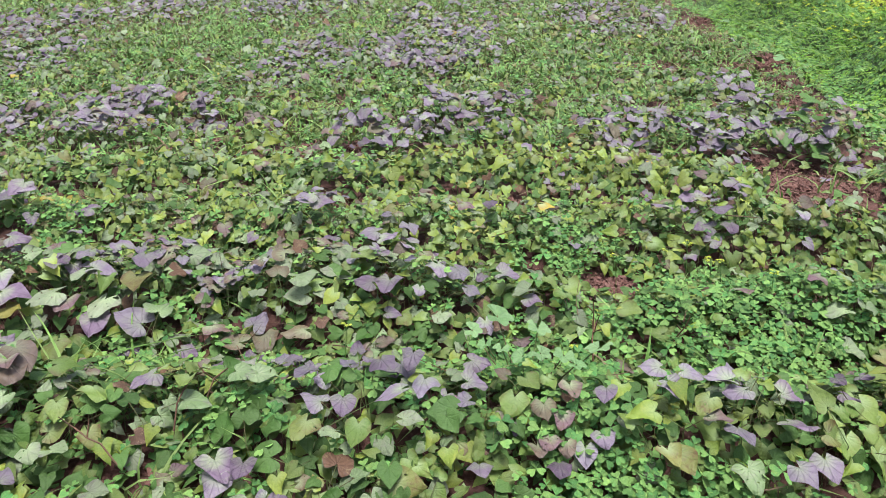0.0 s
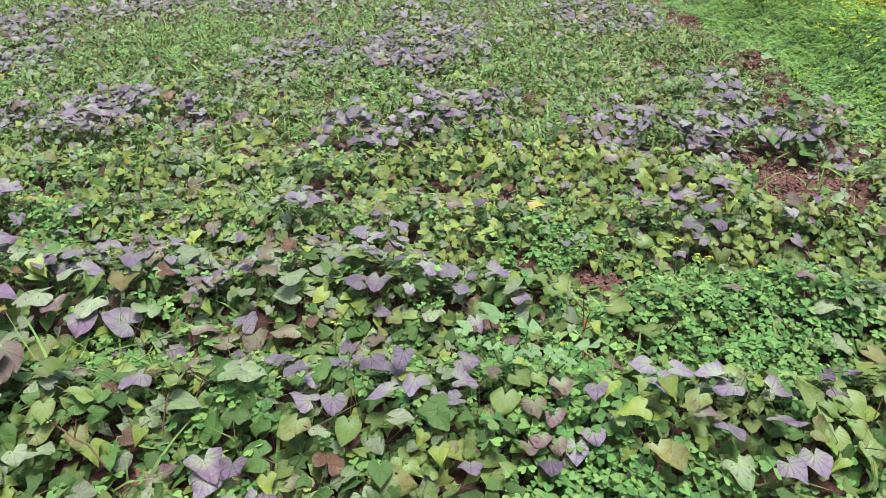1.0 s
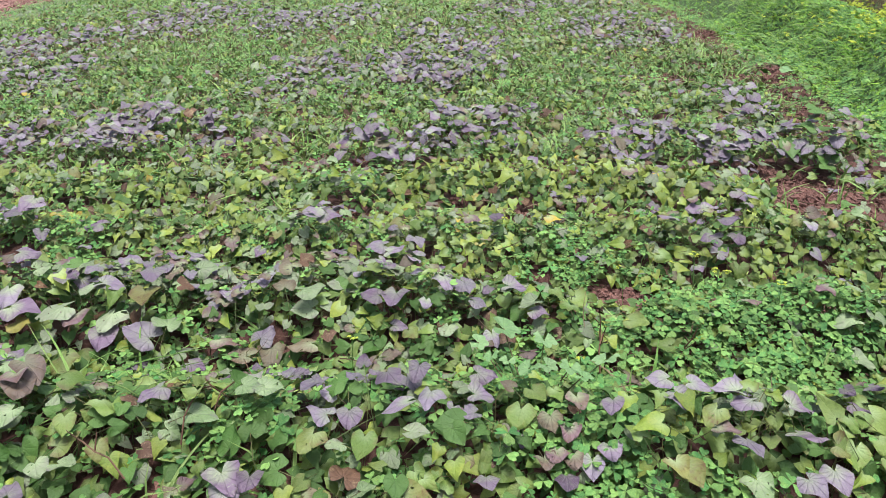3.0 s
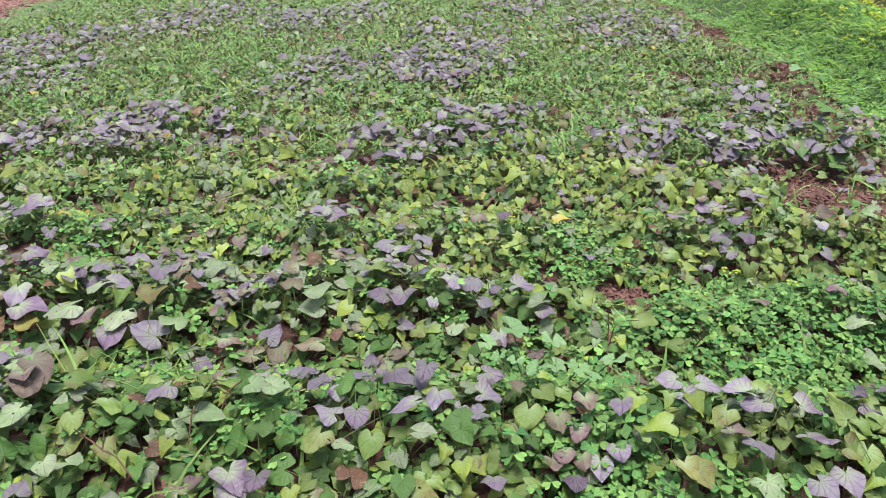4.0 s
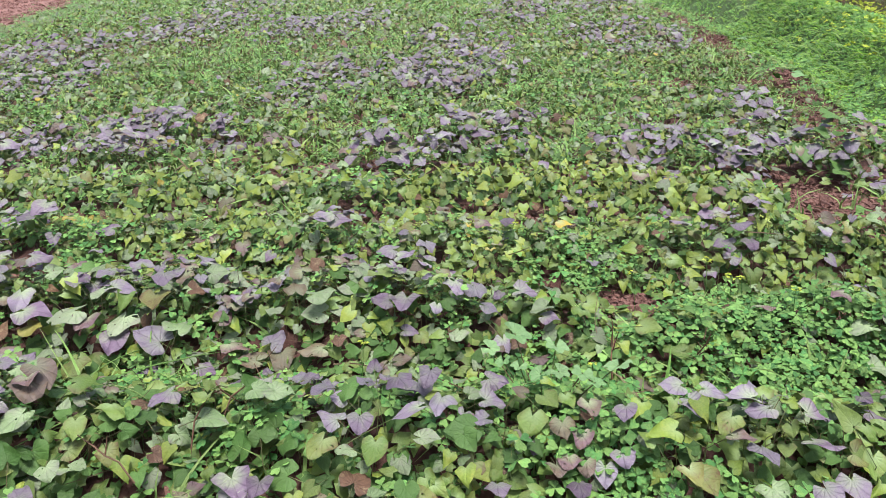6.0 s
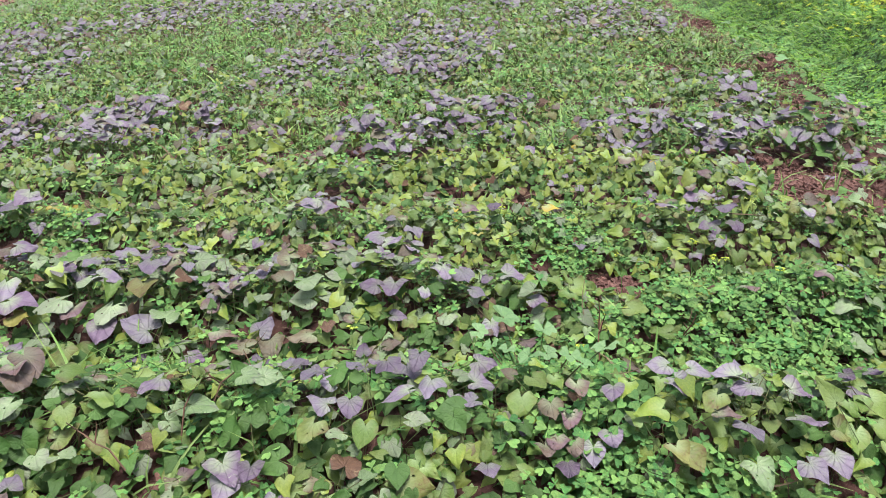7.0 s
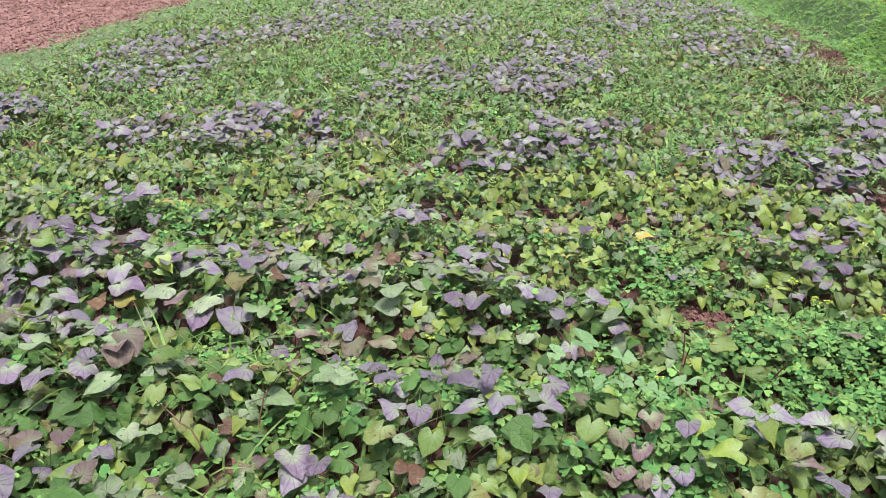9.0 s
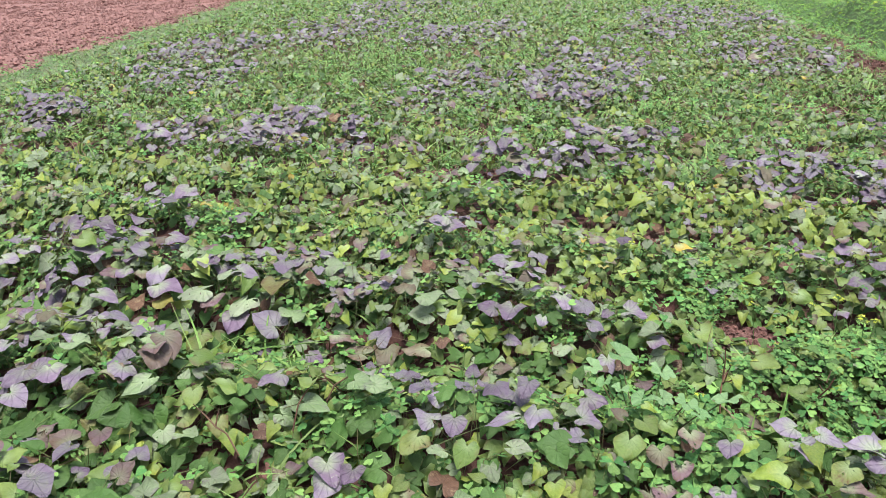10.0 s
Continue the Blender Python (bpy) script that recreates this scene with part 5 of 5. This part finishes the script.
def build_far_weeds():
    x, y = jittered(-9, 5, NEAR_END - 0.3, 20, 0.046)
    thick = rng.random(len(x)) < 0.7 + 0.3 * step(7.5, 6.5, y)
    x, y = x[thick], y[thick]
    cover = patches([CLOVER], x, y)
    chance = (0.12 + 0.2 * (1 - ridge(x, y)) + 0.75 * weedy(x, y) + 0.7 * cover) * (1 - 0.92 * patches(BARE, x, y))
    chance = np.where(x < left_edge(y), 0.75 * (0.5 + 0.5 * waves(x, y, 0.5, 14)), chance)
    sel = (x > left_edge(y) - 0.5) & (x < right_edge(y) + 0.1) & (rng.random(len(x)) < chance)
    x, y = x[sel], y[sel]
    n = len(x)
    z = ground_height(x, y) + 0.02 + canopy(x, y) * rng.random(n) * np.where((patches([CLOVER], x, y) > 0.25) | (weedy(x, y) > 0.4), 1.1, 0.65)
    size = np.clip(rng.lognormal(-3.65, 0.28, n), 0.014, 0.045)
    turns = frames_of(rng.uniform(0, 6.3, n), facing(n, 0.3, -0.2), size)
    me = scatter_mesh("wood_sorrel_cover", TREFOIL_FAR, rng.integers(0, 6, n), turns, np.stack([x, y, z], 1), [LEAF["X"]], np.zeros(n, int))
    stuff("wood_sorrel_cover", me, "green wood sorrel growing between the vine rows", "weeds")
    # grass among the rows
    x, y = jittered(-9, 5, 1.3, 20, 0.062)
    grass = patches([GRASS], x, y)
    chance = 0.07 + 0.05 * step(3, 5, y) + 0.08 * step(4.5, 6, y) + 0.55 * weedy(x, y) + 1.1 * grass
    chance = np.where(x > right_edge(y) - 0.35, 0.34 + 0.3 * waves(x, y, 0.5, 27), chance)
    chance = chance * np.where(y < NEAR_END, 0.75, 1.0) * (1 - 0.92 * np.clip(patches(BARE, x, y), 0, 1))
    sel = (x > left_edge(y)) & (x < right_edge(y) + 0.1) & (rng.random(len(x)) < chance)
    x, y = np.repeat(x[sel], 3), np.repeat(y[sel], 3)
    n = len(x)
    x, y = x + rng.normal(0, 0.02, n), y + rng.normal(0, 0.02, n)
    turns = frames_of(rng.uniform(0, 6.3, n), facing(n, 0.25, 0), np.where(x > right_edge(y) - 0.5, 0.55, 1.0 + 0.1 * step(3.4, 4.2, y)) * rng.uniform(0.09, 0.20, n))
    me = scatter_mesh("grass_cover", BLADE_LOW, rng.integers(0, 6, n), turns, np.stack([x, y, ground_height(x, y) - 0.005], 1), [LEAF["R"], LEAF["H"]], (rng.random(n) < np.where(x > right_edge(y) - 0.5, 0.3, 0.16)).astype(int))
    stuff("grass_cover", me, "thin green and straw-coloured grass among the vines", "grass")


build_far_weeds()


# ---- grass strip beside the tilled field ----
def build_grass_strip():
    x, y = jittered(-11, -3, -1, 24, 0.036)
    d = left_edge(y) - x
    sel = (d > -0.15) & (d < turf_edge(y) + rng.normal(0, 0.09, len(x))) & (rng.random(len(x)) < 0.75 + 0.3 * waves(x, y, 0.35, 8)) & (rng.random(len(x)) < 0.9)
    x, y = np.repeat(x[sel], 2), np.repeat(y[sel], 2)
    n = len(x)
    turns = frames_of(rng.uniform(0, 6.3, n), facing(n, 0.35, 0), rng.uniform(0.03, 0.08, n))
    me = scatter_mesh("grass_strip", BLADE_LOW, rng.integers(0, 6, n), turns, np.stack([x, y, ground_height(x, y) - 0.005], 1), [LEAF["V"], LEAF["H"], LEAF["R"]], rng.choice(3, n, p=[0.04, 0.30, 0.66]))
    stuff("grass_strip", me, "low green grass strip along the tilled field", "grass")


build_grass_strip()


# ---- bank with sorrel, grass and yellow flowers ----
def build_bank():
    x, y = jittered(2.2, 6.0, -1.0, 22, 0.0225)
    d = x - right_edge(y)
    sel = (d > -0.1) & (d < 1.08 + 0.15 * waves(x, y, 0.7, 4)) & (rng.random(len(x)) < np.where((y < 10.5) & (y > 3.8), 0.97, 0.25))
    x, y, d = x[sel], y[sel], d[sel]
    n = len(x)
    e = 0.03
    gx, gy = (ground_height(x - e, y) - ground_height(x + e, y)) / (2 * e), (ground_height(x, y - e) - ground_height(x, y + e)) / (2 * e)
    z = ground_height(x, y) + 0.012 + 0.06 * rng.random(n) ** 1.3
    size = np.clip(rng.lognormal(-3.72, 0.28, n), 0.013, 0.04) * np.where(d < 0.6, 0.95, 1.1)
    normal = facing(n, 0.25, -0.15) + np.stack([0.75 * np.clip(gx, -1.2, 1.2), 0.75 * np.clip(gy, -1.2, 1.2), 0 * d], 1)
    turns = frames_of(rng.uniform(0, 6.3, n), normal, size)
    me = scatter_mesh("bank_sorrel", TREFOIL_LOW + TREFOIL_FAR, rng.integers(0, 6, n) + 6 * ((y > 6) | (y < 3.8)), turns, np.stack([x, y, z], 1), [LEAF["X"], LEAF["V"]], (rng.random(n) < 0.35 + 0.5 * step(0.3, 0.9, d + 0.35 * waves(x, y, 1.2, 30))).astype(int))
    stuff("bank_sorrel", me, "lush bright green wood sorrel carpet on the bank", "weeds")
    tufts = step(-0.1, 0.35, waves(x, y, 0.7, 33))
    grass = rng.random(n) < np.where(y > 8.4, 0.4, np.where(y > 6.6, 0.06 + 0.3 * step(0.9, 0.5, d), np.where(d < 0.5, 0.22 * tufts, 0.03 + 0.05 * tufts)))
    x, y, d = x[grass], y[grass], d[grass]
    m = len(x)
    az = np.pi + rng.normal(0, 0.8, m)
    turns = frames_of(az, np.stack([rng.normal(-0.55, 0.3, m), rng.normal(-0.15, 0.3, m), np.ones(m)], 1), rng.uniform(0.06, 0.17, m))
    me = scatter_mesh("bank_grass", BLADE_LOW, rng.integers(0, 6, m), turns, np.stack([x, y, ground_height(x, y)], 1), [LEAF["V"], LEAF["R"]], rng.integers(0, 2, m))
    stuff("bank_grass", me, "long lush grass hanging down the bank", "grass")


build_bank()


def flower_shape(seed, big):
    """A nodding cluster of small yellow trumpet flowers on a bare stalk, one metre tall."""
    r = random.Random(seed)
    top = (r.uniform(-0.12, 0.12), r.uniform(-0.12, 0.12), 1.0)
    green = [stalk_shape([(0, 0, 0), (top[0] * 0.3, top[1] * 0.3, 0.5), top], 0.008, 0.006)]
    petals = []
    for k in range(r.randint(3, 5)):
        a = r.uniform(0, 6.28)
        o = np.array(top) + np.array((0.05 * math.cos(a), 0.05 * math.sin(a), r.uniform(-0.03, 0.05)))
        green.append(stalk_shape([top, (np.array(top) + o) / 2 + (0, 0, 0.03), o], 0.005, 0.005))
        for j in range(5):
            m = pose(*o, 0, 0, j * 72 + r.uniform(-9, 9)) @ pose(0, 0, 0, r.uniform(25, 65), 0, 0)
            p = strip_shape(2, 3, lambda s, c: big * 0.075 * s, lambda s, c: c * big * (0.008 + 0.02 * math.sin(min(1, s * 1.3) * 2.6)), lambda s, c: -0.02 * s * s + 0.01 * abs(c))
            petals.append(turned(p, m))
    return join(green), join(petals)


def place_flowers(spots, heights, big, label, group):
    kinds = []
    for s in range(4):
        g, p = flower_shape(s, big)
        kinds.append((mesh_of("stalk", *g, [LEAF["X"]]), mesh_of("petals", *p, [LEAF["F"]])))
    for (x, y), h in zip(spots, heights):
        base = float(ground_height(x, y))
        fl = new("wood_sorrel_flower")
        fl.empty_display_size = 0.03
        fl.matrix_basis = pose(x, y, base - 0.004, 0, 0, random.uniform(0, 360)) @ Matrix.Scale(h, 4)
        tagged(fl, label, "flower", group)
        for name, me in zip(("stalk", "petals"), random.choice(kinds)):
            new(name, me).parent = fl


place_flowers(FLOWERS, [random.uniform(0.17, 0.25) for _ in FLOWERS], 0.55, "thin stalk with small yellow wood sorrel flowers among the vines", "yellow flowers in the field")
BANK_SPOTS = []
for _ in range(150):
    yy = random.uniform(4.2, 13.5) if random.random() < 0.4 else random.uniform(4.4, 8.2)
    dd = random.uniform(0.15, 1.1)
    if random.random() < 0.4 + 0.6 * (dd / 1.2) and (yy < 9.5 or random.random() < 0.5):
        BANK_SPOTS.append((float(right_edge(yy)) + dd, yy))
place_flowers(BANK_SPOTS, [random.uniform(0.13, 0.22) for _ in BANK_SPOTS], 1.5, "nodding yellow wood sorrel flowers on the green bank", "yellow flowers on the bank")


def build_blossoms():
    """The many small blossoms of the bank that cannot be told apart."""
    x, y = jittered(3.0, 5.6, 4.0, 14, 0.07)
    d = x - right_edge(y)
    lush = 0.5 + 0.5 * waves(x, y, 1.1, 21)
    sel = (d > 0.15) & (d < 1.12) & (rng.random(len(x)) < (0.06 + 1.2 * lush * step(0.1, 0.7, d)) * np.where(y > 8.5, 0.35, 1.0))
    x, y = x[sel], y[sel]
    n = len(x)
    shapes = [flower_shape(s + 30, 0.72)[1] for s in range(4)]
    low = [(v - np.array((0, 0, 0.75)), t, u) for v, t, u in shapes]
    turns = frames_of(rng.uniform(0, 6.3, n), facing(n, 0.2, 0), rng.uniform(0.24, 0.34, n))
    z = ground_height(x, y) + rng.uniform(0.02, 0.09, n)
    me = scatter_mesh("bank_blossoms", low, rng.integers(0, 4, n), turns, np.stack([x, y, z], 1), [LEAF["F"]], np.zeros(n, int))
    stuff("bank_blossoms", me, "many small pale yellow blossoms over the bank", "flowers")


build_blossoms()


# ---- dry brush along the road ----
def build_brush():
    x, y = jittered(3.8, 7.4, 5.0, 15, 0.055)
    d = x - right_edge(y)
    sel = (d > 1.02 + 0.1 * waves(x, y, 0.6, 8)) & (d < 2.3) & (rng.random(len(x)) < 0.75)
    x, y = np.repeat(x[sel], 5), np.repeat(y[sel], 5)
    n = len(x)
    x, y = x + rng.normal(0, 0.03, n), y + rng.normal(0, 0.03, n)
    turns = frames_of(rng.uniform(0, 6.3, n), facing(n, 0.55, 0), rng.uniform(0.14, 0.3, n))
    me = scatter_mesh("dry_brush", [grass_leaf(s + 70, 3, 2, 1.1, 0.011) for s in range(6)], rng.integers(0, 6, n), turns, np.stack([x, y, ground_height(x, y)], 1), [LEAF["H"], LEAF["B"], LEAF["D"]], rng.choice(3, n, p=[0.15, 0.55, 0.30]))
    stuff("dry_brush", me, "dry brown weeds and brush edging the road", "weeds")


build_brush()


# ---- mallow, grass tufts, bare stalks ----
def build_mallow():
    places = MALLOW
    cx, cy = float(np.mean([p[0] for p in places])), float(np.mean([p[1] for p in places]))
    base = Vector((cx, cy, float(ground_height(cx, cy))))
    plant = new("mallow_plant")
    plant.empty_display_size = 0.05
    plant.matrix_basis = Matrix.Translation(base)
    tagged(plant, "mallow weed with round lobed mint green leaves among the vines", "weed")
    stems = []
    for k, (x, y, size) in enumerate(places):
        ob = new("leaf", mesh_of("leaf", *lobed_leaf(k), [LEAF["S"]]))
        ob.parent = plant
        z = max(0.235, float(ground_height(x, y) + canopy(x, y)) + 0.04) - base.z
        ob.matrix_basis = pose(x - cx, y - cy, z, random.uniform(-14, 12), random.uniform(-20, 20), random.uniform(90, 270)) @ Matrix.Scale(size * random.uniform(1.05, 1.25), 4)
        stems.append(stalk_shape([(random.uniform(-0.04, 0.04), random.uniform(-0.04, 0.04), -0.01), ((x - cx) * 0.6, (y - cy) * 0.6, z * 0.55), (x - cx, y - cy, z)], 0.003, 0.002, 4))
    new("stem", mesh_of("stem", *join(stems), [STEM])).parent = plant


build_mallow()


def build_broad_weeds():
    for x, y in ((3.44, 9.5), (3.12, 7.2)):
        base = Vector((x, y, float(ground_height(x, y)) - 0.005))
        plant = new("broad_leaved_weed")
        plant.empty_display_size = 0.05
        plant.matrix_basis = Matrix.Translation(base)
        tagged(plant, "pale green broad-leaved weed at the foot of the bank", "weed", "broad-leaved weeds by the bank")
        stems = []
        for k in range(1):
            a = k * 2.6 + random.uniform(-0.4, 0.4)
            at = (0.06 * math.cos(a), 0.06 * math.sin(a), random.uniform(0.09, 0.14))
            t = frames_of(np.array([a]), np.array([[random.gauss(0, 0.2), random.gauss(-0.2, 0.2), 1.0]]), np.array([random.uniform(0.12, 0.17)]))[0]
            ob = new("leaf", leaf_mesh(False, random.randrange(9), "S"))
            ob.parent = plant
            ob.matrix_basis = Matrix([[*t[0], at[0]], [*t[1], at[1]], [*t[2], at[2]], [0, 0, 0, 1]])
            stems.append(stalk_shape([(0, 0, 0), (at[0] * 0.6, at[1] * 0.6, at[2] * 0.5), at], 0.004, 0.0025, 4))
        new("stem", mesh_of("stem", *join(stems), [STEM])).parent = plant


build_broad_weeds()


def build_tufts():
    blades = [mesh_of("blade", *grass_leaf(s, 7, 3, 1.25, 0.016), [LEAF["R"]]) for s in range(5)]
    for x, y, count, height in TUFTS:
        tuft = new("grass_tuft")
        tuft.empty_display_size = 0.05
        tuft.matrix_basis = pose(x, y, float(ground_height(x, y)) - 0.006)
        tagged(tuft, "tuft of broad arching green grass blades among the vines", "grass", "grass tufts among the vines")
        for _ in range(count):
            ob = new("blade", random.choice(blades))
            ob.parent = tuft
            h = height * random.uniform(0.85, 1.5) * (1.0 if y < 3 and x < 0.5 else 0.75 if count < 4 else 0.55)
            ob.matrix_basis = pose(random.uniform(-0.02, 0.02), random.uniform(-0.02, 0.02), 0, random.uniform(-28, 12), random.uniform(-20, 20), random.uniform(0, 360)) @ Matrix.Scale(h, 4)


build_tufts()


def build_dry_stalks():
    for x, y, h, lean in DRY_STALKS:
        r = random.Random(int(x * 100) + 999)
        pts = [(lean * q * q, 0.02 * math.sin(q * 5), h * q) for q in np.linspace(0, 1, 6)]
        parts = [stalk_shape(pts, 0.004, 0.002, 5)]
        for q in (0.4, 0.55, 0.7, 0.85):
            o = np.array((lean * q * q, 0, h * q))
            parts.append(stalk_shape([o, o + (r.uniform(-0.04, 0.04), r.uniform(-0.03, 0.03), 0.03)], 0.003, 0.001, 4))
        ob = new("dry_stalk", mesh_of("dry_stalk", *join(parts), [DRY_STEM]))
        ob.matrix_basis = pose(x, y, float(ground_height(x, y)) - 0.005, 0, 0, r.uniform(0, 360))
        tagged(ob, "bare reddish brown dry weed stalk standing between leaves", "stalk", "dry stalks")


build_dry_stalks()


def build_bare_runners():
    for x, y, length, turn in BARE_RUNNERS:
        r = random.Random(int(1000 + x * 100))
        pts = []
        for q in np.linspace(0, 1, 9):
            pts.append(((q - 0.5) * length, 0.06 * length * math.sin(q * 7 + x) + 0.18 * length * q * q, 0.17 * math.sin(math.pi * min(1, 0.15 + q)) + 0.012 * math.sin(q * 17)))
        parts = [stalk_shape(pts, 0.0028, 0.0018, 5)]
        for k in (2, 4, 6):
            o = np.array(pts[k])
            parts.append(stalk_shape([o, o + (r.uniform(-0.03, 0.03), r.uniform(-0.05, 0.05), r.uniform(0.0, 0.05))], 0.0025, 0.0012, 4))
        ob = new("bare_runner", mesh_of("bare_runner", *join(parts), [DRY_STEM]))
        ob.matrix_basis = pose(x, y, float(ground_height(x, y)) + 0.02, 0, 0, turn)
        tagged(ob, "bare brown woody vine runner arching over the leaves", "vine", "bare runners")


build_bare_runners()
